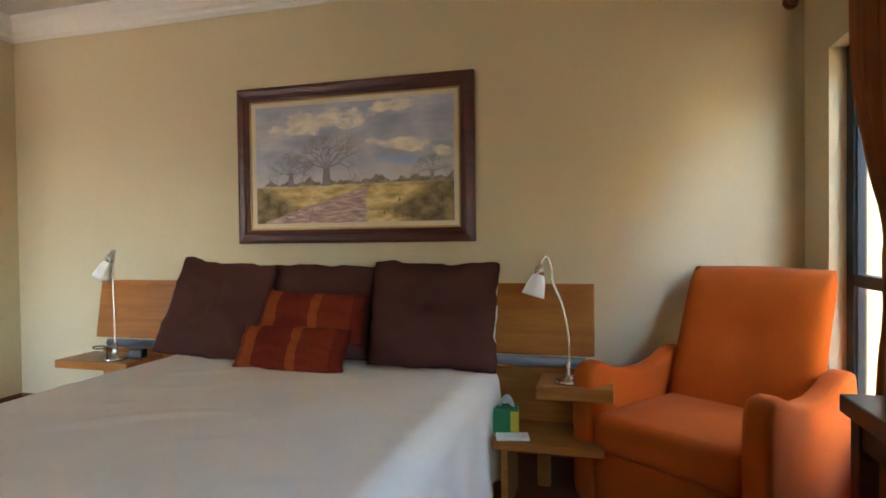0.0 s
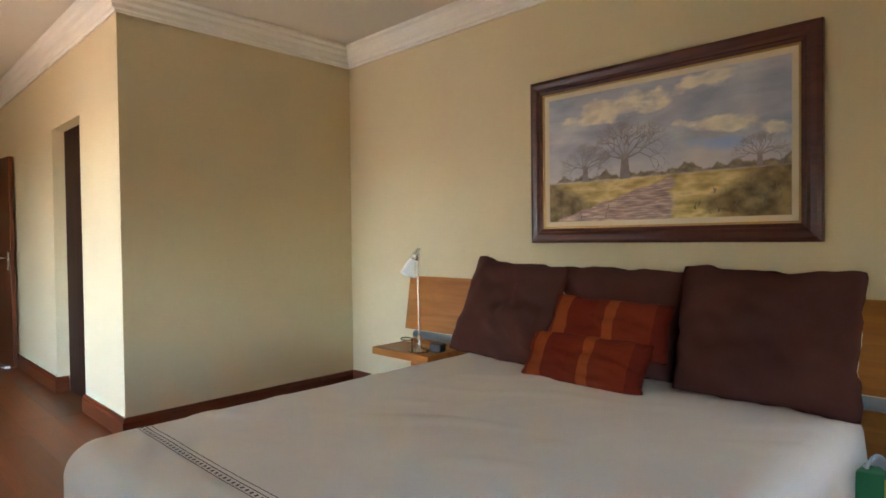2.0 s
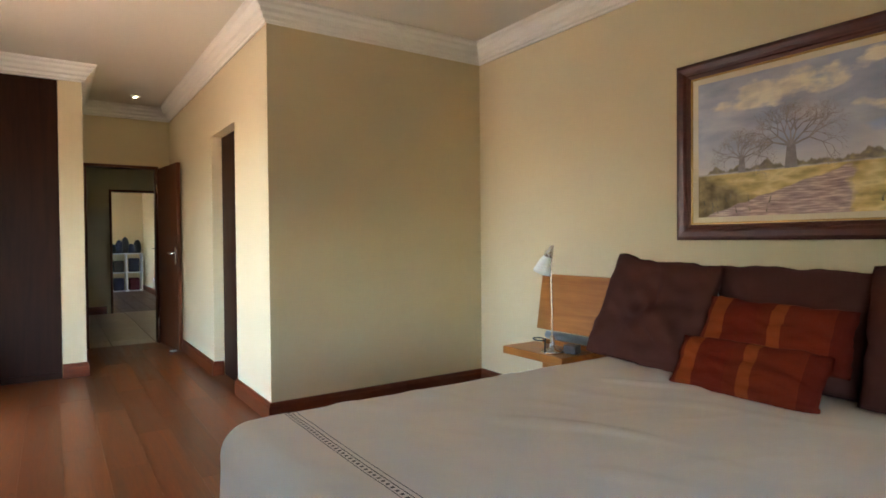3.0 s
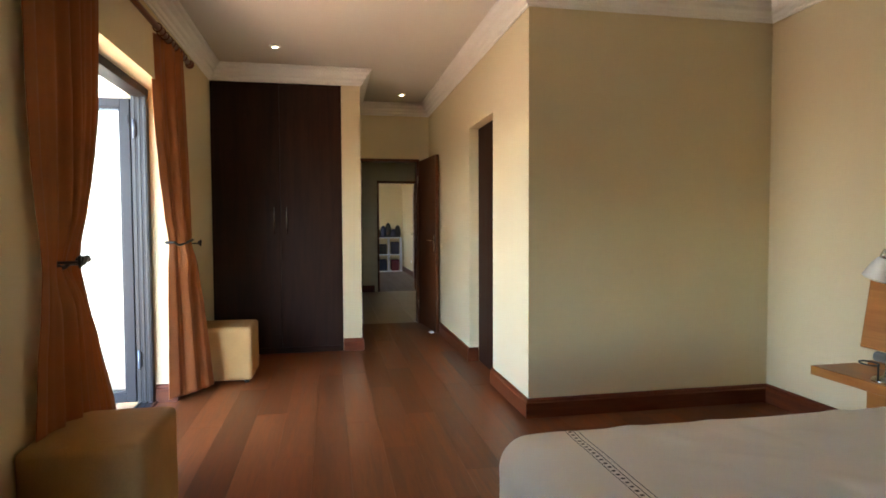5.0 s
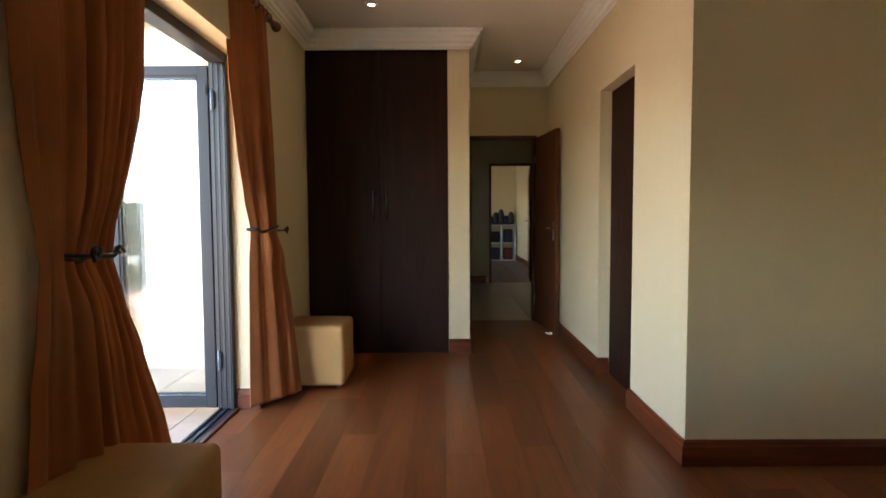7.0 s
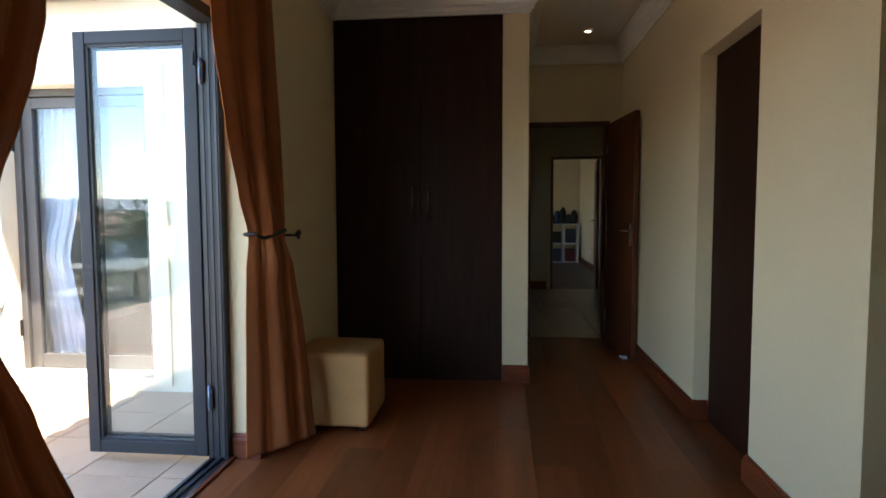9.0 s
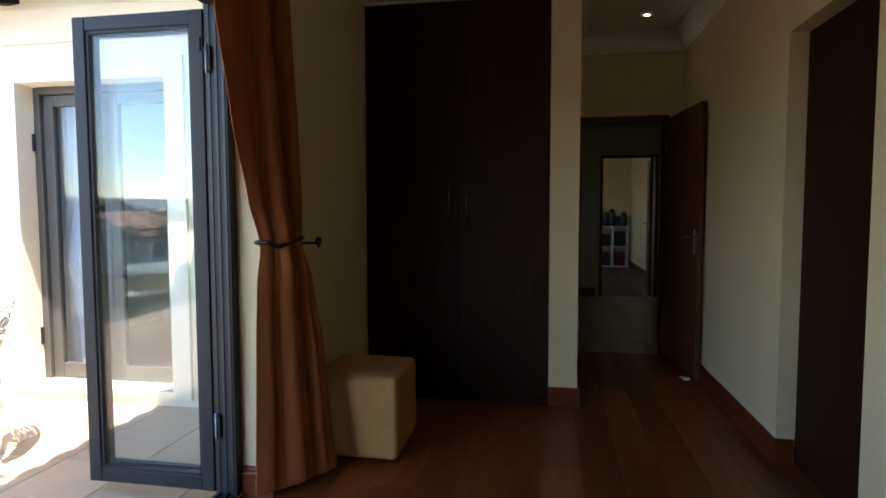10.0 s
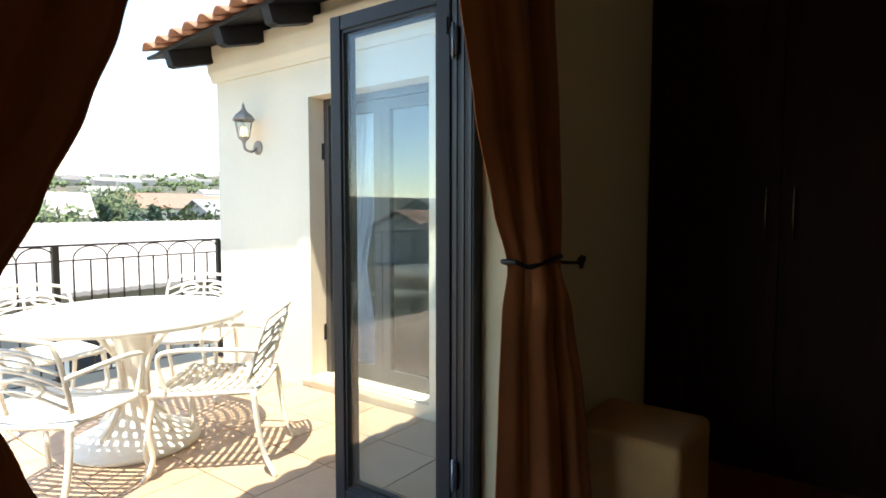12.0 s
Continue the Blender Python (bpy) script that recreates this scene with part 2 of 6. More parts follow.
def lathe(profile, sides=24, centre=(0, 0, 0), squash=1.0):
    """A turned body from (radius, height) pairs."""
    bm = bmesh.new()
    rings = []
    for r, z in profile:
        if r < 1e-5:
            rings.append([bm.verts.new((centre[0], centre[1], centre[2] + z))])
        else:
            rings.append([bm.verts.new((centre[0] + r * math.cos(a), centre[1] + squash * r * math.sin(a), centre[2] + z)) for a in (2 * math.pi * k / sides for k in range(sides))])
    for a, b in zip(rings, rings[1:]):
        for k in range(sides):
            k2 = (k + 1) % sides
            if len(a) == 1 and len(b) == 1:
                continue
            if len(a) == 1:
                bm.faces.new((a[0], b[k2], b[k]))
            elif len(b) == 1:
                bm.faces.new((a[k], a[k2], b[0]))
            else:
                bm.faces.new((a[k], a[k2], b[k2], b[k]))
    return bm


def extrude_profile(profile, axis, a, b):
    """A closed outline (pairs) carried along an axis from a to b. axis 0: pairs are (y, z); 1: (x, z); 2: (x, y)."""
    bm = bmesh.new()
    def place(p, t):
        return ((t, p[0], p[1]), (p[0], t, p[1]), (p[0], p[1], t))[axis]
    va, vb = [bm.verts.new(place(p, a)) for p in profile], [bm.verts.new(place(p, b)) for p in profile]
    n = len(profile)
    for i in range(n):
        bm.faces.new((va[i], va[(i + 1) % n], vb[(i + 1) % n], vb[i]))
    bm.faces.new(va[::-1])
    bm.faces.new(vb)
    bmesh.ops.recalc_face_normals(bm, faces=list(bm.faces))
    return bm


def grid(nu, nv, f, closed=False):
    bm = bmesh.new()
    vs = [[bm.verts.new(f(i / nu, j / nv)) for j in range(nv + 1)] for i in range(nu + 1)]
    for i in range(nu):
        for j in range(nv):
            bm.faces.new((vs[i][j], vs[i + 1][j], vs[i + 1][j + 1], vs[i][j + 1]))
    return bm


def mesh_of(name, bm, material, smooth=False):
    me = bpy.data.meshes.new(name)
    bm.normal_update()
    bm.to_mesh(me)
    bm.free()
    me.materials.append(material)
    if smooth:
        me.polygons.foreach_set("use_smooth", [True] * len(me.polygons))
    return me


def part(name, bm, material, parent, label="", smooth=False, m=None):
    ob = new(name, mesh_of(name, bm, material, smooth))
    if parent is not None:
        ob.parent = parent
    if m is not None:
        ob.matrix_basis = m
    if label:
        ob["label"] = label
    return ob


def thing(name, label, category, at=(0, 0, 0), rz=0, group="", kind=""):
    ob = new(name)
    ob.empty_display_size = 0.1
    ob.matrix_basis = pose(*at, 0, 0, rz)
    return tagged(ob, label, category, group, kind)


def structure(name, bm, material, label, category, smooth=False):
    return tagged(part(name, bm, material, None, "", smooth), label, category, "", "structure")


def bevel(ob, width=0.004, seg=2):
    md = ob.modifiers.new("bevel", 'BEVEL')
    md.width, md.segments, md.limit_method = width, seg, 'ANGLE'
    return ob


# ---- the plan ----
H = 2.738            # ceiling
N = 3.90             # wall behind the bed
S, S_OUT = -0.15, -0.42   # balcony wall, inner and outer face
E = 1.20             # window wall
JX, JY = -3.73, 2.165     # corner of the projecting wall
CX = -5.995          # wardrobe front
PY = 1.237           # corridor side of the pier
DX = -7.476          # bedroom door wall
OX0, OX1, OZ = -5.32, -4.545, 2.095   # bathroom opening
BX0, BX1, BZ = -4.58, -2.75, 2.17     # balcony opening
WX = -5.65           # outer wall of the wing
FX = -11.05          # far hall wall

structure("wall_north", boxes(((JX - 0.2, N, 0), (E + 0.2, N + 0.2, H))), WALL, "smooth cream painted bedroom wall behind the bed", "wall")
structure("wall_projecting", boxes(((JX - 0.2, JY + 0.2, 0), (JX, N, H))), WALL, "plain cream painted wall projecting into the bedroom", "wall")
structure("wall_corridor", boxes(((DX, JY, 0), (OX0, JY + 0.2, H)), ((OX1, JY, 0), (JX, JY + 0.2, H)), ((OX0, JY, OZ), (OX1, JY + 0.2, H))), WALL, "cream painted corridor wall with a deep doorway", "wall")
structure("wall_east", boxes(((E, S, 0), (E + 0.2, 0.0, H)), ((E, 1.2, 0), (E + 0.2, 2.5, H)), ((E, 3.59, 0), (E + 0.2, N, H)),
                              ((E, 2.5, 0), (E + 0.2, 3.59, 0.34)), ((E, 2.5, 1.98), (E + 0.2, 3.59, H)), ((E, 0.0, 0), (E + 0.2, 1.2, 0.7)), ((E, 0.0, 1.75), (E + 0.2, 1.2, H))), WALL, "cream painted wall with a dark framed window and an added unseen one", "wall")
structure("wall_south", boxes(((WX - 1.2, S_OUT, 0), (BX0, S, H)), ((BX1, S_OUT, 0), (E + 0.2, S, H)), ((BX0, S_OUT, BZ), (BX1, S, H))), WALL, "cream painted wall with a wide balcony doorway", "wall")
structure("wall_pier", boxes(((DX, PY - 0.18, 0), (CX, PY, H)), ((DX, S, 0), (DX + 0.1, PY - 0.18, H))), WALL, "narrow cream pier beside the fitted wardrobe", "wall")
DY0, DY1 = 1.29, 2.045
structure("wall_west", boxes(((DX - 0.12, -0.2, 0), (DX, DY0, H)), ((DX - 0.12, DY1, 0), (DX, 3.6, H)), ((DX - 0.12, DY0, 2.06), (DX, DY1, H))), WALL, "cream wall with the bedroom doorway", "wall")
structure("wall_bathroom", boxes(((OX0 - 0.3, JY + 0.9, 0), (OX1 + 0.3, JY + 1.0, H)), ((OX0 - 0.4, JY + 0.2, 0), (OX0 - 0.3, JY + 1.0, H)), ((OX1 + 0.3, JY + 0.2, 0), (OX1 + 0.4, JY + 1.0, H))), WALL, "plain cream wall closing the side room", "wall")
# hall and far room
# The small slot in the north side is unseen, added to daylight the hall.
structure("wall_hall", boxes(((FX, -0.3, 0), (DX - 0.12, -0.2, H)), ((FX, 3.6, 0), (-9.8, 3.7, H)), ((-9.4, 3.6, 0), (DX - 0.12, 3.7, H)), ((-9.8, 3.6, 0), (-9.4, 3.7, 1.72)), ((-9.8, 3.6, 1.95), (-9.4, 3.7, H))), WALL, "cream side walls of the hall with an added light slot", "wall")
FY0, FY1 = 1.80, 2.60
structure("wall_far", boxes(((FX - 0.12, -0.3, 0), (FX, FY0, H)), ((FX - 0.12, FY1, 0), (FX, 3.7, H)), ((FX - 0.12, FY0, 2.06), (FX, FY1, H))), WALL, "cream hall wall with a framed doorway", "wall")
# The south wall's opening never shows; it is added to light this room.
structure("wall_far_room", boxes(((-16.3, -1.2, 0), (-16.2, 3.0, H)), ((-16.2, 2.9, 0), (FX - 0.12, 3.0, H)),
                                 ((-16.2, -1.2, 0), (-15.0, -1.1, H)), ((-13.9, -1.2, 0), (FX - 0.12, -1.1, H)), ((-15.0, -1.2, 0), (-13.9, -1.1, 1.0)), ((-15.0, -1.2, 2.0), (-13.9, -1.1, H))), WALL, "pale cream walls of the room across the hall", "wall")
structure("ceiling", boxes(((-11.15, S_OUT, H), (E + 0.2, N + 0.2, H + 0.12)), ((-16.4, -1.3, H), (-11.15, 3.8, H + 0.12))), CEIL, "flat off-white painted ceiling", "ceiling")


def cornice(name, a, b, out, ends=(0, 0)):
    """A stepped plaster moulding from a to b under the ceiling; out: the way from the wall into the room."""
    prof = [(0, -0.148), (0.012, -0.148), (0.016, -0.135), (0.03, -0.128), (0.034, -0.105), (0.052, -0.092), (0.058, -0.068), (0.08, -0.05), (0.086, -0.03), (0.108, -0.018), (0.112, 0.0), (0, 0)]
    bm = bmesh.new()
    a, b, o = Vector(a), Vector(b), Vector(out)
    way = (b - a).normalized()
    va = [bm.verts.new((*(a + o * p - way * (p * ends[0])), H - 0.002 + z)) for p, z in prof]
    vb = [bm.verts.new((*(b + o * p + way * (p * ends[1])), H - 0.002 + z)) for p, z in prof]
    n = len(prof)
    for i in range(n):
        bm.faces.new((va[i], va[(i + 1) % n], vb[(i + 1) % n], vb[i]))
    bm.faces.new(va[::-1])
    bm.faces.new(vb)
    bmesh.ops.recalc_face_normals(bm, faces=list(bm.faces))
    structure(name, bm, CORNICE, "stepped white plaster cornice under the ceiling", "cornice")


cornice("trim_north", (JX, N), (E, N), (0, -1), (-1, -1))
cornice("trim_projecting", (JX, JY), (JX, N), (1, 0), (1, -1))
cornice("trim_corridor", (DX, JY), (JX, JY), (0, -1), (-1, 1))
cornice("trim_west", (DX, PY), (DX, JY), (1, 0), (-1, -1))
cornice("trim_pier", (DX, PY), (CX, PY), (0, 1), (-1, 1))
cornice("trim_wardrobe", (CX, S), (CX, PY), (1, 0), (-1, 1))
cornice("trim_south", (CX, S), (E, S), (0, 1), (-1, -1))
cornice("trim_east", (E, S), (E, N), (-1, 0), (-1, -1))


def skirting(a, b, out, ends=(0, 0), h=0.125):
    """A moulded skirting board along the foot of a wall."""
    prof = [(0, 0), (0.02, 0), (0.02, h - 0.03), (0.014, h - 0.022), (0.014, h - 0.010), (0.006, h), (0, h)]
    bm = bmesh.new()
    a, b, o = Vector(a), Vector(b), Vector(out)
    way = (b - a).normalized()
    va = [bm.verts.new((*(a + o * p - way * (p * ends[0])), z)) for p, z in prof]
    vb = [bm.verts.new((*(b + o * p + way * (p * ends[1])), z)) for p, z in prof]
    n = len(prof)
    for i in range(n):
        bm.faces.new((va[i], va[(i + 1) % n], vb[(i + 1) % n], vb[i]))
    bm.faces.new(va[::-1])
    bm.faces.new(vb)
    bmesh.ops.recalc_face_normals(bm, faces=list(bm.faces))
    structure("baseboard", bm, SKIRT if abs(way.x) > 0.5 else SKIRT_Y, "polished red-brown wooden skirting board", "baseboard")


skirting((JX, N), (E, N), (0, -1), (-1, -1))
skirting((JX, JY), (JX, N), (1, 0), (1, -1))
skirting((OX1, JY), (JX, JY), (0, -1), (1, 1))
skirting((OX1, JY + 0.08), (OX1, JY), (-1, 0), (0, 1))
skirting((OX0, JY + 0.08), (OX0, JY), (1, 0), (0, 1))
skirting((DX, JY), (OX0, JY), (0, -1), (-1, 1))
skirting((CX, PY - 0.18), (CX, PY), (1, 0), (0, 1))
skirting((DX, PY), (CX, PY), (0, 1), (-1, 1))
skirting((CX, S), (BX0, S), (0, 1), (-1, 1))
skirting((BX0, S), (BX0, -0.275), (1, 0), (1, 0))
skirting((BX1, S), (E, S), (0, 1), (1, -1))
skirting((E, S), (E, N), (-1, 0), (-1, -1))
skirting((FX, -0.2), (FX, FY0 - 0.06), (1, 0))
skirting((FX, FY1 + 0.06), (FX, 3.6), (1, 0))
skirting((-16.2, 2.9), (FX - 0.12, 2.9), (0, -1))


# ---- doors ----
def door_frame(name, x, y0, y1, z, depth=0.14, label="brown wooden door frame"):
    fr = thing(name, label, "door frame", (x, y0, 0), 0, "", "structure")
    w = 0.035
    part("jamb", rbox((-depth / 2, -0.001, 0), (depth / 2, w, z), 0.004), DOORW, fr)
    part("jamb", rbox((-depth / 2, y1 - y0 - w, 0), (depth / 2, y1 - y0 + 0.001, z), 0.004), DOORW, fr)
    part("head", rbox((-depth / 2, -0.001, z - w), (depth / 2, y1 - y0 + 0.001, z), 0.004), DOORW, fr)
    return fr


door_frame("door_frame_1", DX - 0.06, DY0, DY1, 2.06)
door_frame("door_frame_2", FX - 0.06, FY0, FY1, 2.06)


def lever(parent, at, flip=1, side=-1):
    """A lever handle with its plate. side: which face of the leaf (y)."""
    h = part("handle", rbox((at[0] - 0.02, at[1] + min(0, side * 0.008), at[2] - 0.09), (at[0] + 0.02, at[1] + max(0, side * 0.008), at[2] + 0.09), 0.003), CHROME, parent, "brushed metal lever handle")
    part("lever", tube([(at[0], at[1] + side * 0.004, at[2] + 0.03), (at[0], at[1] + side * 0.05, at[2] + 0.03), (at[0] + flip * 0.02, at[1] + side * 0.055, at[2] + 0.03), (at[0] + flip * 0.115, at[1] + side * 0.05, at[2] + 0.028)], 0.008, 8), CHROME, h, "", True)


leaf = thing("door_1", "open mahogany-brown wooden bedroom door", "door", (DX + 0.02, 2.03, 0), 6.0, "", "structure")
part("leaf", rbox((0, 0, 0.008), (0.76, 0.04, 2.03), 0.003), DOORW, leaf)
lever(leaf, (0.70, 0.0, 1.03), -1, -1)
lever(leaf, (0.70, 0.04, 1.03), -1, 1)
part("hinge", tube([(0, -0.004, 0.2), (0, -0.004, 0.3)], 0.008), CHROME, leaf)
part("hinge", tube([(0, -0.004, 1.75), (0, -0.004, 1.85)], 0.008), CHROME, leaf)
stop = thing("door_stop", "small white rubber door wedge on the floor", "door stop", (-6.83, 2.055, 0.0), 10)
part("wedge", extrude_profile([(0, 0), (0.09, 0), (0.09, 0.022), (0, 0.006)], 1, -0.02, 0.02), PAPER, stop)

leaf2 = thing("door_2", "open reddish wooden panel door across the hall", "door", (FX - 0.14, FY1 - 0.04, 0), 174, "", "structure")
part("leaf", rbox((0, 0, 0.008), (0.76, 0.04, 2.03), 0.003), DOORW, leaf2)
part("panel", rbox((0.12, 0.036, 1.15), (0.64, 0.052, 1.88), 0.008), DOORW, leaf2)
part("panel", rbox((0.12, 0.036, 0.2), (0.64, 0.052, 0.95), 0.008), DOORW, leaf2)
lever(leaf2, (0.70, 0.04, 1.03), -1, 1)

bath = thing("door_3", "dark stained closed door in the deep doorway", "door", (OX0, JY + 0.085, 0), 0, "", "structure")
wO = OX1 - OX0
part("leaf", rbox((0.004, 0, 0.006), (wO - 0.004, 0.045, OZ - 0.004), 0.004), DARKW, bath)

# ---- wardrobe ----
ward = thing("wardrobe", "tall dark wenge fitted wardrobe with two closed doors", "wardrobe", (CX, S, 0))
wd = PY - 0.18 - S
part("carcass", boxes(((-0.62, 0.003, 0), (-0.024, wd - 0.003, 2.588))), DARKW, ward)
part("plinth", rbox((-0.03, 0.004, 0), (-0.012, wd - 0.004, 0.055), 0.002), DARKW, ward)
mid = 0.475 - S
for a, b, hy in ((0.004, mid - 0.002, mid - 0.057), (mid + 0.002, wd - 0.004, mid + 0.057)):
    d = part("door", rbox((-0.022, a, 0.06), (0.0, b, 2.584), 0.002), DARKW, ward)
    part("handle", tube([(0.0, hy, 1.17), (0.028, hy, 1.17), (0.030, hy, 1.16), (0.030, hy, 1.405), (0.028, hy, 1.395), (0.0, hy, 1.395)], 0.006, 8), CHROME, d, "slim brushed bar handle", True)


# ---- windows and balcony door ----
def leaf_parts(parent, w, h, mw=0.06, md=0.045, material=None):
    material = material or ALU
    part("stile", rbox((0, -md / 2, 0), (mw, md / 2, h), 0.004), material, parent)
    part("stile", rbox((w - mw, -md / 2, 0), (w, md / 2, h), 0.004), material, parent)
    part("rail", rbox((mw, -md / 2 + 0.002, 0), (w - mw, md / 2 - 0.002, mw * 1.05), 0.004), material, parent)
    part("rail", rbox((mw, -md / 2 + 0.002, h - mw), (w - mw, md / 2 - 0.002, h), 0.004), material, parent)
    bead = bmesh.new()
    for lo, hi in (((mw, -0.014, mw), (mw + 0.012, 0.014, h - mw)), ((w - mw - 0.012, -0.014, mw), (w - mw, 0.014, h - mw)), ((mw, -0.014, mw), (w - mw, 0.014, mw + 0.014)), ((mw, -0.014, h - mw - 0.012), (w - mw, 0.014, h - mw))):
        box(bead, lo, hi)
    part("glazing_bead", bead, material, parent)
    p = part("pane", rbox((mw + 0.004, -0.003, mw + 0.004), (w - mw - 0.004, 0.003, h - mw - 0.004), 0.0005, 1), GLASS, parent, "clear glass pane")
    p.visible_shadow = False
    return p


frame1 = thing("window_frame_1", "dark grey aluminium frame of the balcony doorway", "door frame", (BX0, -0.38, 0), 0, "", "structure")
bw = BX1 - BX0
part("jamb", rbox((0, 0, 0.0), (0.055, 0.10, BZ), 0.004), ALU, frame1)
part("jamb", rbox((bw - 0.055, 0, 0.0), (bw, 0.10, BZ), 0.004), ALU, frame1)
part("head", rbox((0.055, 0, BZ - 0.055), (bw - 0.055, 0.10, BZ), 0.004), ALU, frame1)
# Black strips put the shade of the jamb's gaps and grooves into colour.
for gy in (0.012, 0.044, 0.076):
    part("gap_strip", rbox((0.053, gy, 0.022), (0.0585, gy + 0.014, BZ - 0.055), 0.002), BLACKP, frame1, "black strip standing in for a shaded jamb groove")
for hz in (0.27, 1.84):
    hb = part("hinge_block", rbox((0.054, 0.006, hz), (0.072, 0.036, hz + 0.10), 0.004), ALU, frame1, "grey metal hinge")
    part("pin", tube([(0.072, 0.02, hz - 0.012), (0.072, 0.02, hz + 0.112)], 0.006, 10), TUBE, hb, "", True)
part("sill_track", boxes(((0.055, 0.0, -0.004), (bw - 0.055, 0.10, 0.012)), ((0.055, 0.02, 0.01), (bw - 0.055, 0.028, 0.022)), ((0.055, 0.06, 0.01), (bw - 0.055, 0.068, 0.022))), ALU, frame1)
structure("threshold", rbox((BX0, -0.282, 0.0), (BX1, -0.258, 0.012), 0.004), SKIRT, "red-brown wooden threshold strip", "threshold")

for k, (x, off) in enumerate(((-4.545, 0.0), (-4.598, 0.012))):
    lf = thing("balcony_door" if k == 0 else "balcony_door", "folded-open dark grey aluminium glass door", "door", (x, -0.385 - off, 0.022), -90, "folding balcony doors", "structure")
    leaf_parts(lf, 0.625, 2.075)
    if k == 0:
        for hz in (0.25, 1.05, 1.82):
            part("hinge", tube([(-0.012, 0.0, hz), (-0.012, 0.0, hz + 0.09)], 0.011), ALU, lf)
        part("bolt", rbox((0.008, 0.022, 1.9), (0.022, 0.030, 1.96), 0.003), ALU, lf)

def east_window(name, label, y0, width, z0, height):
    """A window in the east wall, with a mid rail and a stay."""
    win = thing(name, label, "window", (E + 0.09, y0, z0), 90, "", "structure")
    leaf_parts(win, width, height, 0.075, 0.05)
    part("mullion", rbox((0.075, -0.024, 0.38 * height), (width - 0.075, 0.024, 0.38 * height + 0.05), 0.004), ALU, win)
    part("window_sill", rbox((0.0, 0.03, -0.03), (width, 0.10, 0.004), 0.004), CORNICE, win, "white painted sill")
    part("stay", tube([(0.2, 0.03, 0.44 * height), (0.2, 0.05, 0.49 * height), (0.2, 0.04, 0.55 * height)], 0.006), CHROME, win)


east_window("window_1", "tall dark framed window with a low sill", 2.5, 1.09, 0.34, 1.64)
# Second window is never in view; added where shadows suggest another daylight source.
east_window("window_unseen", "unseen window added to light the bed side of the room", 0.0, 1.2, 0.7, 1.05)


# ---- bed ----
BX, BY, BT = (-1.955, -0.21), (1.42, 3.36), 0.598
bed = thing("bed", "wide honey-wood bed frame with a low panelled headboard", "bed", (0, 0, 0))
part("side_rail", rbox((BX[1] - 0.07, BY[0] + 0.08, 0.10), (BX[1] - 0.03, 3.42, 0.33), 0.006), BEDW, bed)
part("side_rail", rbox((BX[0] + 0.03, BY[0] + 0.08, 0.10), (BX[0] + 0.07, 3.42, 0.33), 0.006), BEDW, bed)
part("foot_rail", rbox((BX[0] + 0.07, BY[0] + 0.08, 0.10), (BX[1] - 0.07, BY[0] + 0.12, 0.30), 0.006), BEDW, bed)
for lx in (BX[0] + 0.02, BX[1] - 0.1):
    for ly in (BY[0] + 0.1, 3.25):
        part("leg", rbox((lx, ly, 0), (lx + 0.08, ly + 0.08, 0.12), 0.006), BEDW, bed)
# headboard: upper panels lean back, a tube runs below them, lower panels stand behind the mattress
for x0, x1 in ((-2.56, -1.18), (-1.16, 0.22)):
    part("headboard_panel", rbox((x0, -0.015, 0.0), (x1, 0.015, 0.33), 0.005), BEDW, bed, "", False, pose(0, 3.43, 0.64, -9))
    part("lower_panel", rbox((x0, 3.46, 0.18), (x1, 3.485, 0.575), 0.005), BEDW, bed)
part("tube", tube([(-2.50, 3.45, 0.607), (0.18, 3.45, 0.607)], 0.024, 16), TUBE, bed, "blue-grey metal tube", True)
for x in (-2.3, -1.2, -0.05):
    part("post", rbox((x, 3.49, 0.0), (x + 0.06, 3.53, 0.60), 0.005), BEDW, bed)
part("bedside_shelf", rbox((-2.62, 3.20, 0.505), (-2.14, 3.46, 0.55), 0.005), BEDW, bed, "floating wooden bedside shelf")
part("bedside_shelf", rbox((-0.02, 3.20, 0.495), (0.30, 3.46, 0.55), 0.005), BEDW, bed, "floating wooden bedside shelf")
part("low_shelf", rbox((-0.20, 3.14, 0.285), (0.26, 3.46, 0.325), 0.005), BEDW, bed, "low wooden shelf")
part("shelf_support", rbox((-0.165, 3.15, 0.0), (-0.135, 3.46, 0.285), 0.004), BEDW, bed)

mattress = thing("mattress", "thick mattress under the off-white bedspread", "mattress", (0, 0, 0))
part("body", rbox((BX[0] + 0.02, BY[0] + 0.05, 0.30), (BX[1] - 0.02, 3.42, BT - 0.02), 0.05, 3), WHITE_PIL, mattress)


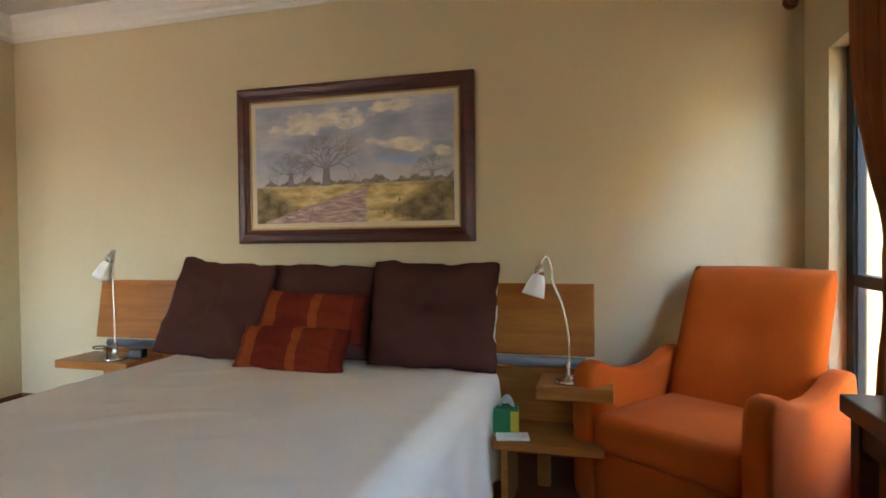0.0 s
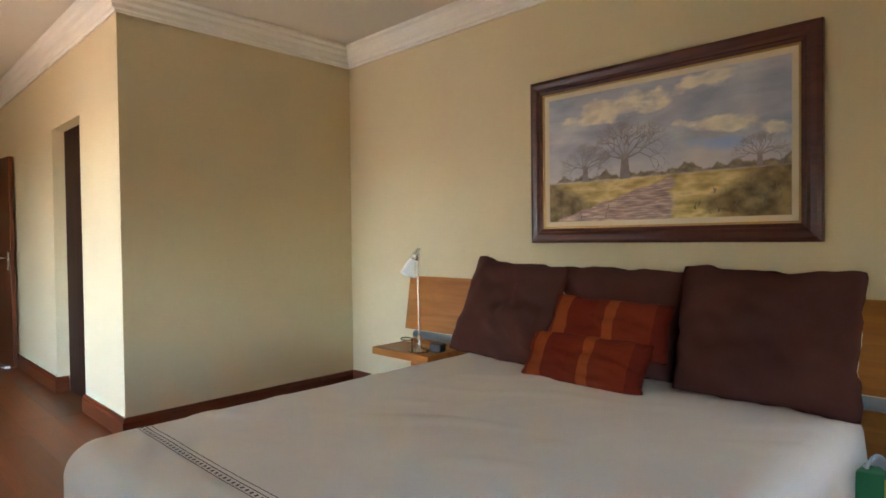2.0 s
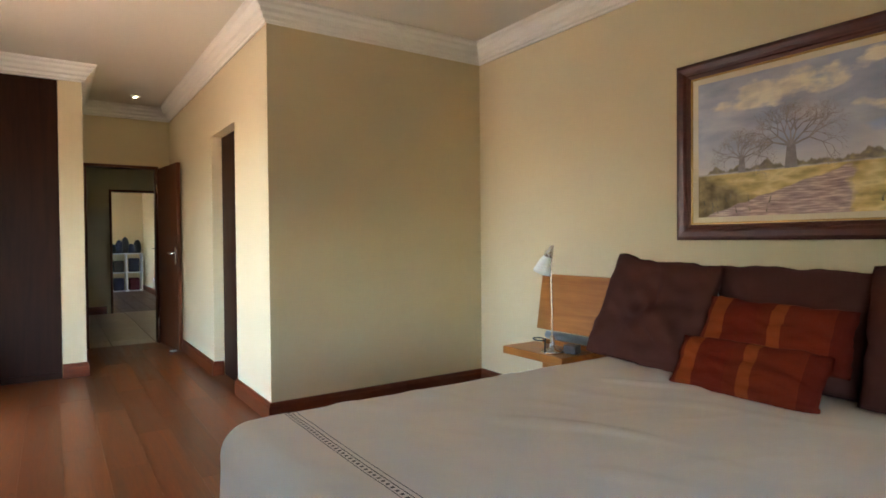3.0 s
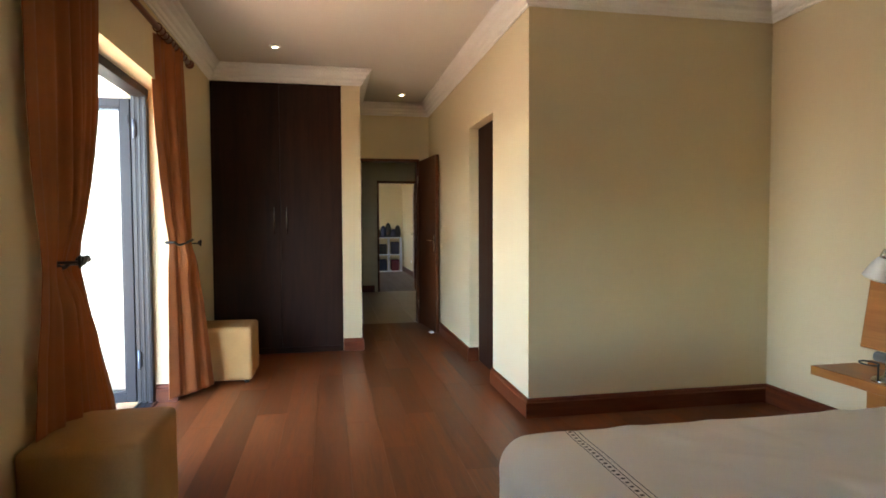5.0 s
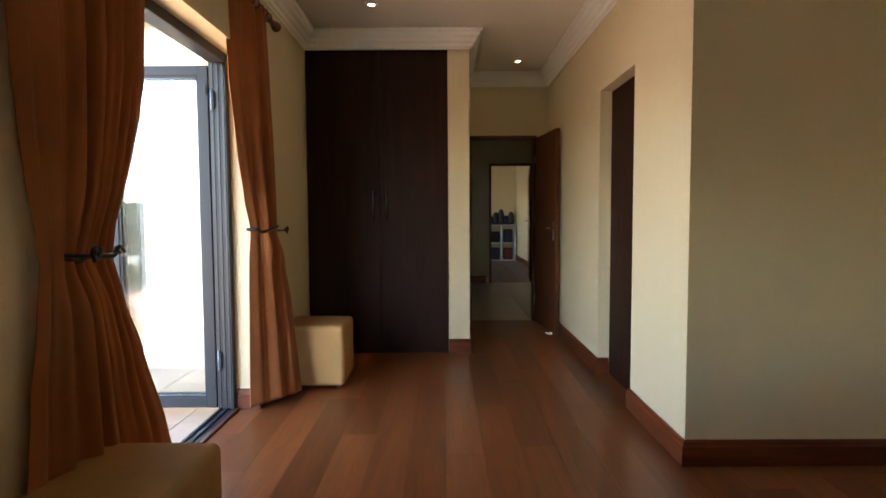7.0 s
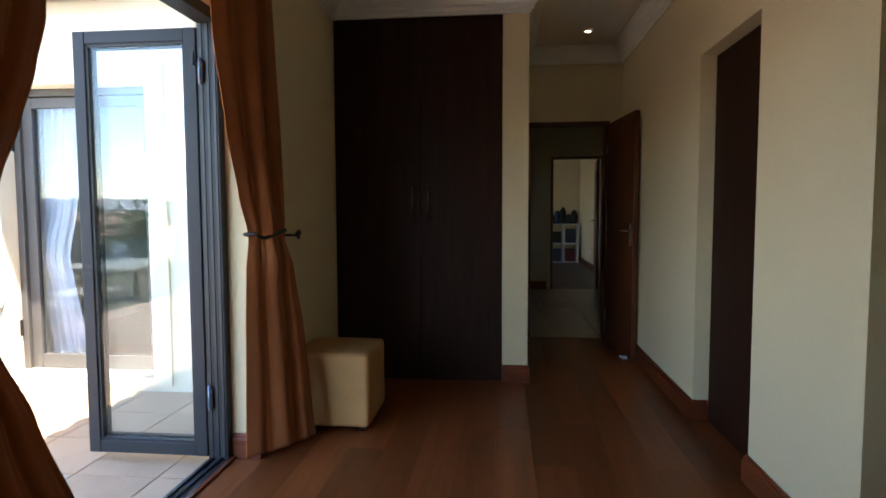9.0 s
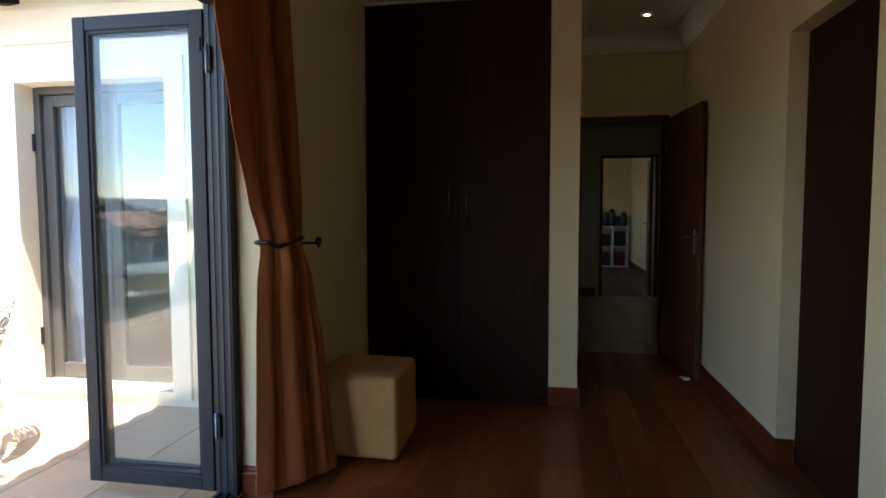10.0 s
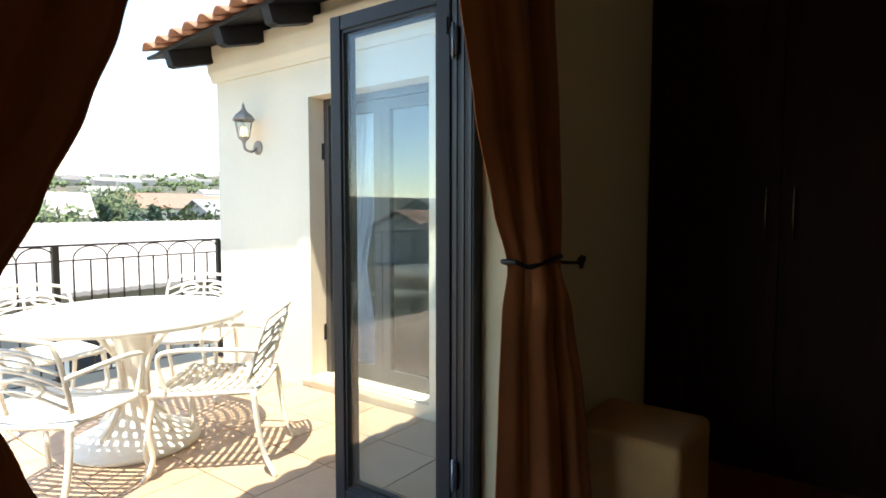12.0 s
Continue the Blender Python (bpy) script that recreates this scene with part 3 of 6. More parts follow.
def spread_point(u, v, lift=0.0):
    """The bedspread: flat on the bed, rounded over three edges, hanging in shallow folds."""
    over, R = 0.56, 0.10
    x = BX[0] + R - over + u * (BX[1] - BX[0] - 2 * R + 2 * over)
    y = BY[0] + R - over + v * (3.40 - BY[0] - R + over)
    cx, cy = min(max(x, BX[0] + R), BX[1] - R), max(y, BY[0] + R)
    dx, dy = x - cx, y - cy
    d = math.hypot(dx, dy)
    wr = noise.noise(Vector((x * 2.2 + y * 1.1, y * 7 - x * 3.5, 3)))
    n1 = noise.noise(Vector((x * 1.7, y * 1.3, 0))) * 0.007 + max(0, wr - 0.16) * 0.016 + noise.noise(Vector((x * 9, y * 7, 8))) * 0.0022 + max(0, noise.noise(Vector((x * 14 - y * 6, y * 3 + x * 2, 6))) - 0.3) * 0.006
    crown = 0.006 * math.sin(math.pi * min(max((cx - BX[0]) / (BX[1] - BX[0]), 0), 1))
    if d < 1e-6:
        return Vector((cx, cy, BT + n1 + crown + lift))
    ox, oy = dx / d, dy / d
    a = min(d / R, math.pi / 2)
    rest = max(0, d - R * math.pi / 2)
    along = cx * 1.0 + cy * 1.0 + math.atan2(oy, ox) * 0.25
    fold = rest * (0.10 * math.sin(along * 17) + 0.07 * noise.noise(Vector((along * 6, 0, 5)))) + 0.02 * rest
    out = R * math.sin(a) + fold + lift * math.sin(a)
    return Vector((cx + ox * out, cy + oy * out, BT + n1 * (1 - a / 1.6) + crown - R * (1 - math.cos(a)) - rest + lift * math.cos(a)))


bedspread = tagged(part("bedspread", grid(190, 190, spread_point), SHEET, None, "", True), "off-white cotton bedspread draped over the bed", "bedspread")
bedspread.modifiers.new("thick", 'SOLIDIFY').thickness = 0.006
# woven stripe across the foot of the spread
for vv, wv in ((0.2715, 0.0010), (0.2808, 0.0012), (0.2870, 0.0010)):
    part("stripe", grid(150, 1, lambda u, v, vv=vv, wv=wv: spread_point(0.02 + u * 0.96, vv + wv * v, 0.004)), STRIPE, bedspread, "dark woven stripe")
dash = bmesh.new()
for k in range(110):
    u0 = 0.03 + k * 0.0086
    q = [spread_point(u0, 0.2745, 0.004), spread_point(u0 + 0.0035, 0.2745, 0.004), spread_point(u0 + 0.0035, 0.2785, 0.004), spread_point(u0, 0.2785, 0.004)]
    dash.faces.new([dash.verts.new(p) for p in q])
part("stitching", dash, STRIPE, bedspread, "dashed dark stitching")


def pillow_bm(w, h, t, seed, crease=0.02, ear=0.055, sag=0.0, taper=0.0):
    """A stuffed cushion standing in the xz plane, base at z 0, with pulled corners and creases."""
    bm = bmesh.new()
    nu, nv = 30, 26
    def surf(i, j, side):
        u, v = 2 * i / nu - 1, 2 * j / nv - 1
        edge = max(0.0, (1 - abs(u) ** 2.6)) ** 0.62 * max(0.0, (1 - abs(v) ** 2.6)) ** 0.62
        pull = (1 - ear * (1 - abs(v) ** 2) * abs(u) ** 4) * (1 - 0.03 * abs(v) ** 9) * (1 - taper * (v + 1) / 2)
        pull2 = (1 - ear * (1 - abs(u) ** 2) * abs(v) ** 4) * (1 - 0.03 * abs(u) ** 9)
        nz = noise.noise(Vector((u * 1.6 + seed, v * 1.6, side * 0.7))) * crease * 1.6 + noise.noise(Vector((u * 4 + v * 3 + seed, v * 3 - u * 2, side))) * crease * 0.7
        wob = 0.016 * noise.noise(Vector((u * 1.8 + seed, v * 1.8, 9))) + 0.008 * noise.noise(Vector((u * 5 + seed, v * 5, 4)))
        return Vector((u * w / 2 * pull + wob, side * (t / 2 * edge + nz * edge), (v * pull2 + 1) * h / 2 + wob - sag * u * u * (v + 1)))
    front = [[bm.verts.new(surf(i, j, -1)) for j in range(nv + 1)] for i in range(nu + 1)]
    back = [[front[i][j] if i in (0, nu) or j in (0, nv) else bm.verts.new(surf(i, j, 1)) for j in range(nv + 1)] for i in range(nu + 1)]
    for i in range(nu):
        for j in range(nv):
            bm.faces.new((front[i][j], front[i + 1][j], front[i + 1][j + 1], front[i][j + 1]))
            bm.faces.new((back[i][j], back[i][j + 1], back[i + 1][j + 1], back[i + 1][j]))
    return bm


def pillow(name, label, at, w, h, t, tilt, turn, seed, material, lean=0, **kw):
    ob = part(name, pillow_bm(w, h, t, seed, **kw), material, None, "", True, pose(*at, 0, 0, turn) @ pose(0, 0, 0, tilt, lean, 0))
    return tagged(ob, label, "pillow", "pillows on the bed")


def rust_stripes():
    """Woven rust cloth with wide tonal bands."""
    m, n, l, b = node_mat("rust_striped_cushion_cloth")
    tc, sp = n.new("ShaderNodeTexCoord"), n.new("ShaderNodeSeparateXYZ")
    l.new(tc.outputs["Object"], sp.inputs[0])
    mr = n.new("ShaderNodeMapRange")
    mr.inputs["From Min"].default_value, mr.inputs["From Max"].default_value = -0.3, 0.3
    l.new(sp.outputs["X"], mr.inputs["Value"])
    rp = n.new("ShaderNodeValToRGB")
    rp.color_ramp.interpolation = 'CONSTANT'
    cols = ((0.0, (0.17, 0.022, 0.008)), (0.10, (0.27, 0.055, 0.014)), (0.22, (0.155, 0.018, 0.008)), (0.44, (0.165, 0.021, 0.008)), (0.52, (0.28, 0.058, 0.015)), (0.60, (0.18, 0.024, 0.009)), (0.86, (0.13, 0.015, 0.007)))
    els = rp.color_ramp.elements
    els[0].position, els[0].color = cols[0][0], (*cols[0][1], 1)
    els[1].position, els[1].color = cols[1][0], (*cols[1][1], 1)
    for p, c in cols[2:]:
        els.new(p).color = (*c, 1)
    l.new(mr.outputs[0], rp.inputs[0])
    nz = n.new("ShaderNodeTexNoise")
    nz.inputs["Scale"].default_value = 220
    l.new(tc.outputs["Object"], nz.inputs["Vector"])
    bp = n.new("ShaderNodeBump")
    bp.inputs["Strength"].default_value, bp.inputs["Distance"].default_value = 0.4, 0.003
    l.new(nz.outputs["Fac"], bp.inputs["Height"])
    l.new(bp.outputs["Normal"], b.inputs["Normal"])
    l.new(rp.outputs["Color"], b.inputs["Base Color"])
    b.inputs["Roughness"].default_value = 0.85
    b.inputs["Specular IOR Level"].default_value = 0.12
    return m


RUST = rust_stripes()
pillow("pillow", "white cotton pillow behind the brown cushions", (-1.62, 3.36, 0.585), 0.72, 0.40, 0.16, -14, 0, 11, WHITE_PIL)
pillow("pillow", "white cotton pillow behind the brown cushions", (-0.58, 3.36, 0.585), 0.74, 0.40, 0.16, -14, 0, 12, WHITE_PIL)
pillow("cushion", "slouched plum-brown square cushion with deep creases", (-1.66, 3.20, 0.585), 0.66, 0.52, 0.17, -17, 0, 21, BROWN_PIL, 5, crease=0.05, ear=0.05, taper=0.15)
pillow("cushion", "plum-brown square cushion behind the rust ones", (-1.10, 3.30, 0.585), 0.60, 0.49, 0.15, -12, 0, 22, BROWN_PIL, 1, crease=0.03)
pillow("cushion", "large plum-brown square cushion standing upright", (-0.50, 3.21, 0.585), 0.63, 0.51, 0.19, -14, -3, 23, BROWN_PIL, 0, crease=0.03, ear=0.06)
pillow("cushion", "rust striped oblong cushion leaning behind another", (-1.08, 3.17, 0.70), 0.57, 0.25, 0.13, -22, -2, 24, RUST, 1, crease=0.015)
pillow("cushion", "rust striped oblong cushion lying in front", (-1.12, 3.03, 0.575), 0.58, 0.25, 0.13, -34, 0, 25, RUST, 0, crease=0.015)


def bedside_lamp(at, neck, shade_at, shade_way, mirror=1):
    """A chrome gooseneck lamp with a bell of frosted glass."""
    lamp = thing("bedside_lamp", "slim chrome gooseneck lamp with a frosted glass bell shade", "lamp", at, 0, "bedside lamps")
    part("base", lathe([(0, 0), (0.062, 0), (0.064, 0.008), (0.055, 0.016), (0.02, 0.022), (0.013, 0.05), (0.012, 0.09), (0, 0.092)], 28), CHROME, lamp, "", True)
    part("neck", tube(neck, 0.0055, 10), CHROME, lamp, "", True)
    w = Vector(shade_way).normalized()
    rot = w.to_track_quat('Z', 'Y').to_matrix().to_4x4()
    m = Matrix.Translation(shade_at) @ rot
    part("socket", lathe([(0, -0.06), (0.008, -0.06), (0.012, -0.035), (0.020, -0.03), (0.022, 0.012), (0, 0.014)], 20), CHROME, lamp, "", True, m)
    part("shade", lathe([(0.018, 0.0), (0.026, 0.010), (0.038, 0.042), (0.048, 0.088), (0.051, 0.100), (0.047, 0.100), (0.035, 0.042), (0.023, 0.012)], 28), FROST, lamp, "frosted white glass bell shade", True, m)
    return lamp


def bow(pts, n=20):
    """A smooth line through a few points."""
    P = [Vector(pts[0])] + [Vector(p) for p in pts] + [Vector(pts[-1])]
    out = []
    for i in range(1, len(P) - 2):
        for k in range(n):
            t = k / n
            a, b, c, d = P[i - 1], P[i], P[i + 1], P[i + 2]
            out.append(0.5 * (2 * b + (c - a) * t + (2 * a - 5 * b + 4 * c - d) * t * t + (3 * b - a - 3 * c + d) * t ** 3))
    return out + [P[-1]]


bedside_lamp((-2.29, 3.28, 0.55), bow([(0, 0, 0.05), (0.0, 0, 0.25), (-0.005, 0, 0.45), (0.005, 0, 0.56), (0.012, 0.0, 0.59), (0.0, -0.01, 0.56)], 10), (-0.02, -0.01, 0.535), (-0.42, -0.1, -1))
bedside_lamp((0.11, 3.30, 0.55), bow([(0, 0, 0.05), (0.004, 0, 0.18), (-0.022, 0, 0.33), (-0.06, -0.01, 0.43), (-0.068, -0.01, 0.50), (-0.085, -0.015, 0.548), (-0.106, -0.02, 0.53), (-0.112, -0.02, 0.50)], 10), (-0.12, -0.02, 0.475), (-0.28, -0.1, -1))
radio = thing("clock_radio", "small black clock on the bedside shelf", "clock", (-2.20, 3.34, 0.55), 12)
part("body", rbox((-0.04, -0.03, 0), (0.04, 0.03, 0.05), 0.008), BLACKP, radio)
glasses = thing("wire_stand", "small dark wire loop beside the lamp", "stand", (-2.33, 3.22, 0.55), 0)
part("loop", tube([(0.045 * math.cos(a), 0.02 * math.sin(a), 0.075 + 0.004 * math.sin(a)) for a in (math.pi * k / 8 for k in range(17))], 0.004, 6), BLACKP, glasses, "", True)
part("foot", tube([(0.045, 0, 0.004), (0.045, 0, 0.075)], 0.004, 6), BLACKP, glasses)
tissue = thing("tissue_box", "green and yellow tissue box with a tissue pulled up", "tissue box", (-0.165, 3.30, 0.325), 8)
part("box", rbox((-0.055, -0.05, 0), (0.055, 0.05, 0.105), 0.004), GREENC, tissue)
part("band", rbox((0.02, -0.052, 0.004), (0.057, 0.052, 0.095), 0.003), YELLOWC, tissue, "yellow printed end")
part("tissue", grid(8, 8, lambda u, v: Vector(((u - 0.5) * 0.06 + 0.01 * math.sin(v * 7), (v - 0.5) * 0.03 + 0.012 * math.sin(u * 9), 0.104 + 0.06 * (1 - (2 * u - 1) ** 2) * (0.6 + 0.4 * math.sin(v * 5 + 1))))), PAPER, tissue, "white paper tissue", True)
note = thing("notepad", "white paper pad lying on the low shelf", "notepad", (-0.12, 3.19, 0.325), 14)
part("pad", rbox((-0.07, -0.04, 0), (0.07, 0.04, 0.012), 0.003), PAPER, note)

# ---- painting ----
def painting_mat():
    """A savanna landscape in oils: clouded sky, dry grass, a sandy track. Object x runs across, z up, metres."""
    m, n, l, b = node_mat("oil_landscape")
    tc, sp = n.new("ShaderNodeTexCoord"), n.new("ShaderNodeSeparateXYZ")
    l.new(tc.outputs["Object"], sp.inputs[0])
    def math_node(op, a, b_=None, c=None):
        q = n.new("ShaderNodeMath")
        q.operation = op
        for i, v in enumerate((a, b_, c)):
            if v is None:
                continue
            if isinstance(v, (int, float)):
                q.inputs[i].default_value = v
            else:
                l.new(v, q.inputs[i])
        return q.outputs[0]
    def tex(scale, sx, sz, detail=5):
        mp, t = n.new("ShaderNodeMapping"), n.new("ShaderNodeTexNoise")
        mp.inputs["Scale"].default_value = (sx, 1, sz)
        t.inputs["Scale"].default_value, t.inputs["Detail"].default_value = scale, detail
        l.new(tc.outputs["Object"], mp.inputs[0])
        l.new(mp.outputs[0], t.inputs["Vector"])
        return t.outputs["Fac"]
    def ramp(v, stops):
        r = n.new("ShaderNodeValToRGB")
        e = r.color_ramp.elements
        e[0].position, e[0].color = stops[0][0], (*stops[0][1], 1)
        e[1].position, e[1].color = stops[-1][0], (*stops[-1][1], 1)
        for p, c in stops[1:-1]:
            e.new(p).color = (*c, 1)
        l.new(v, r.inputs[0])
        return r.outputs[0]
    def blend(f, a, c):
        x = n.new("ShaderNodeMix")
        x.data_type = 'RGBA'
        l.new(f, x.inputs[0])
        l.new(a, x.inputs[6])
        l.new(c, x.inputs[7])
        return x.outputs[2]
    X, Z = sp.outputs["X"], sp.outputs["Z"]
    def blob(cx, cz, wx, wz, tilt=0.0):
        """A soft oval in the picture, 1 in the middle and falling off."""
        dx = math_node('SUBTRACT', X, cx)
        dz = math_node('SUBTRACT', math_node('MULTIPLY_ADD', dx, tilt, Z), cz)
        d2 = math_node('ADD', math_node('POWER', math_node('DIVIDE', dx, wx), 2.0), math_node('POWER', math_node('DIVIDE', dz, wz), 2.0))
        return math_node('SUBTRACT', 1.0, d2)
    def clamp(v):
        q = n.new("ShaderNodeClamp")
        l.new(v, q.inputs[0])
        return q.outputs[0]
    ragged = math_node('MULTIPLY', math_node('SUBTRACT', tex(7.5, 1.0, 2.0, 8), 0.5), 4.6)
    cloud = math_node('MAXIMUM', blob(-0.20, 0.60, 0.30, 0.075, -0.10), blob(0.24, 0.66, 0.16, 0.05, -0.1))
    cloud = math_node('MAXIMUM', cloud, blob(0.40, 0.435, 0.36, 0.042, 0.16))
    cloud = clamp(math_node('MULTIPLY', math_node('ADD', cloud, ragged), 1.5))
    veil = ramp(tex(3.0, 1.0, 2.6, 6), ((0.34, (0.28, 0.31, 0.40)), (0.50, (0.39, 0.40, 0.46)), (0.66, (0.54, 0.53, 0.54))))
    bright = ramp(tex(9, 1.0, 2.0, 5), ((0.35, (0.56, 0.51, 0.45)), (0.60, (0.76, 0.69, 0.56))))
    skyc = blend(cloud, veil, bright)
    blue = ramp(tex(4, 1, 1), ((0.3, (0.22, 0.36, 0.62)), (0.7, (0.36, 0.47, 0.66))))
    skyc = blend(clamp(math_node('MULTIPLY', math_node('ADD', blob(0.36, 0.345, 0.20, 0.045, 0.12), math_node('MULTIPLY', ragged, 0.6)), 0.9)), skyc, blue)
    low = ramp(math_node('MULTIPLY_ADD', tex(7, 1, 2.0), 0.06, Z), ((0.24, (0.66, 0.58, 0.53)), (0.40, (0.50, 0.48, 0.51))))
    skyc = blend(math_node('MULTIPLY', clamp(math_node('MULTIPLY', math_node('SUBTRACT', 0.40, Z), 6.0)), 0.7), skyc, low)
    grass = ramp(tex(7, 1, 3.0, 3), ((0.30, (0.30, 0.21, 0.085)), (0.47, (0.55, 0.40, 0.16)), (0.60, (0.72, 0.57, 0.27)), (0.78, (0.45, 0.34, 0.14))))
    # soft dark scrub in the two lower corners
    scrub = ramp(tex(14, 1, 1.2), ((0.35, (0.12, 0.085, 0.045)), (0.65, (0.30, 0.22, 0.11))))
    side = math_node('MULTIPLY_ADD', tex(6, 1, 1.5), 0.22, math_node('SUBTRACT', math_node('ABSOLUTE', math_node('SUBTRACT', X, -0.04)), 0.34))
    side = math_node('SUBTRACT', side, math_node('ABSOLUTE', math_node('MULTIPLY', math_node('SUBTRACT', Z, 0.075), 1.6)))
    sc_ = n.new("ShaderNodeClamp")
    l.new(math_node('MULTIPLY', side, 9.0), sc_.inputs[0])
    grass = blend(sc_.outputs[0], grass, scrub)
    sand = ramp(tex(22, 0.5, 5.0), ((0.35, (0.26, 0.17, 0.16)), (0.52, (0.45, 0.31, 0.27)), (0.62, (0.62, 0.46, 0.37))))
    # the track widens towards the foot of the picture
    mid_x = math_node('MULTIPLY_ADD', math_node('SUBTRACT', 0.22, Z), -1.6, 0.10)
    wide = math_node('MULTIPLY_ADD', math_node('SUBTRACT', 0.215, Z), 1.65, 0.012)
    dist = math_node('ABSOLUTE', math_node('SUBTRACT', math_node('MULTIPLY_ADD', tex(9, 1, 1), 0.16, math_node('SUBTRACT', X, 0.08)), mid_x))
    on = math_node('MULTIPLY', math_node('SUBTRACT', wide, dist), 40.0)
    oc = n.new("ShaderNodeClamp")
    l.new(on, oc.inputs[0])
    land = blend(oc.outputs[0], grass, sand)
    hz = math_node('MULTIPLY', math_node('SUBTRACT', math_node('MULTIPLY_ADD', X, 0.004, 0.230), Z), 90.0)
    hc = n.new("ShaderNodeClamp")
    l.new(hz, hc.inputs[0])
    allc = blend(hc.outputs[0], skyc, land)
    # low scrub along the horizon, taller in clumps
    rise = math_node('MULTIPLY', math_node('MAXIMUM', math_node('SUBTRACT', tex(9, 1, 0.0, 6), 0.40), 0.0), 0.20)
    above = math_node('SUBTRACT', math_node('ADD', rise, math_node('MULTIPLY_ADD', X, 0.012, 0.236)), Z)
    below = math_node('SUBTRACT', Z, math_node('MULTIPLY_ADD', tex(16, 1, 1), 0.02, 0.212))
    hedge = clamp(math_node('MULTIPLY', math_node('MINIMUM', above, below), 110.0))
    hedge = math_node('MULTIPLY', hedge, 0.88)
    allc = blend(hedge, allc, ramp(tex(26, 1, 1.4), ((0.35, (0.12, 0.095, 0.06)), (0.55, (0.22, 0.17, 0.095)), (0.72, (0.36, 0.27, 0.12)))))
    gain = n.new("ShaderNodeVectorMath")
    gain.operation = 'SCALE'
    gain.inputs["Scale"].default_value = 1.22
    l.new(allc, gain.inputs[0])
    l.new(gain.outputs[0], b.inputs["Base Color"])
    b.inputs["Specular IOR Level"].default_value = 0.12
    b.inputs["Roughness"].default_value = 0.5
    bp = n.new("ShaderNodeBump")
    bp.inputs["Strength"].default_value, bp.inputs["Distance"].default_value = 0.3, 0.002
    l.new(tex(90, 1, 1.6), bp.inputs["Height"])
    l.new(bp.outputs["Normal"], b.inputs["Normal"])
    return m


PX0, PX1, PZ0, PZ1 = -1.915, -0.42, 1.165, 2.113
pic = thing("framed_painting", "savanna oil painting with bare baobabs in a dark cherry frame", "painting", ((PX0 + PX1) / 2, N - 0.001, PZ0))
pw, ph = PX1 - PX0, PZ1 - PZ0


def picture_frame(name, half_w, z0, z1, prof, material, label):
    """A mitred moulding round a rectangle; prof: (inwards, forwards) pairs."""
    bm = bmesh.new()
    rings = []
    for inn, fwd in prof:
        rings.append([bm.verts.new(p) for p in ((-half_w + inn, -fwd, z0 + inn), (half_w - inn, -fwd, z0 + inn), (half_w - inn, -fwd, z1 - inn), (-half_w + inn, -fwd, z1 - inn))])
    for a, b in zip(rings, rings[1:]):
        for k in range(4):
            bm.faces.new((a[k], a[(k + 1) % 4], b[(k + 1) % 4], b[k]))
    bmesh.ops.recalc_face_normals(bm, faces=list(bm.faces))
    part(name, bm, material, pic, label)


picture_frame("frame", pw / 2, 0, ph, ((0, 0), (0, 0.030), (0.006, 0.036), (0.02, 0.040), (0.045, 0.036), (0.060, 0.028), (0.066, 0.030), (0.072, 0.026), (0.082, 0.022), (0.084, 0.0)), FRAMEW, "dark cherry moulded frame")
picture_frame("gilt_slip", pw / 2 - 0.082, 0.082, ph - 0.082, ((0, 0.010), (0.002, 0.024), (0.008, 0.024), (0.011, 0.016)), GILT, "narrow gilt slip")
picture_frame("linen_slip", pw / 2 - 0.092, 0.092, ph - 0.092, ((0, 0.012), (0.001, 0.019), (0.028, 0.014), (0.030, 0.009)), LINEN, "cream linen slip")
iw, iz0, iz1 = pw / 2 - 0.118, 0.118, ph - 0.118
cb = bmesh.new()
box(cb, (-iw, 0, 0), (iw, 0.006, iz1 - iz0))
part("canvas", cb, painting_mat(), pic, "painted canvas", False, pose(0, -0.013, iz0))
GREENDAB = mat("olive_brushwork", (0.17, 0.14, 0.09), 0.6, 0.4, 30, 200, 0.3, rnd=0.35, island=True)
TWIGDAB = mat("mauve_grey_brushwork", (0.31, 0.26, 0.25), 0.6, 0.3, 30, 200, 0.3, rnd=0.2, island=True)


def painted_tree(x, z, size, seed, material, bm):
    """A bare spreading tree as flat strokes just proud of the canvas."""
    rng = random.Random(seed)
    def stroke(p, q, w0, w1):
        d = (q - p).normalized()
        s = Vector((-d.z, 0, d.x))
        bm.faces.new([bm.verts.new(c) for c in (p - s * w0, p + s * w0, q + s * w1, q - s * w1)])
    def grow(p, ang, ln, w, depth):
        q = p + Vector((math.cos(ang), 0, math.sin(ang))) * ln
        q.y -= 0.00002 * depth
        stroke(p, q, w, w * 0.55)
        if depth:
            for k in range(3 if depth > 1 else 2):
                grow(q, ang + rng.uniform(-0.95, 0.95), ln * rng.uniform(0.6, 0.82), w * 0.55, depth - 1)
    base = Vector((x, -0.0145, z))
    stroke(base, base + Vector((0, 0, 0.34 * size)), 0.085 * size, 0.055 * size)
    for ang in (0.35, 0.8, 1.25, 1.6, 2.0, 2.45, 2.85):
        grow(base + Vector((0, 0, 0.30 * size)), ang, 0.215 * size * (1.25 - 0.3 * abs(math.sin(ang))), 0.017 * size, 5)


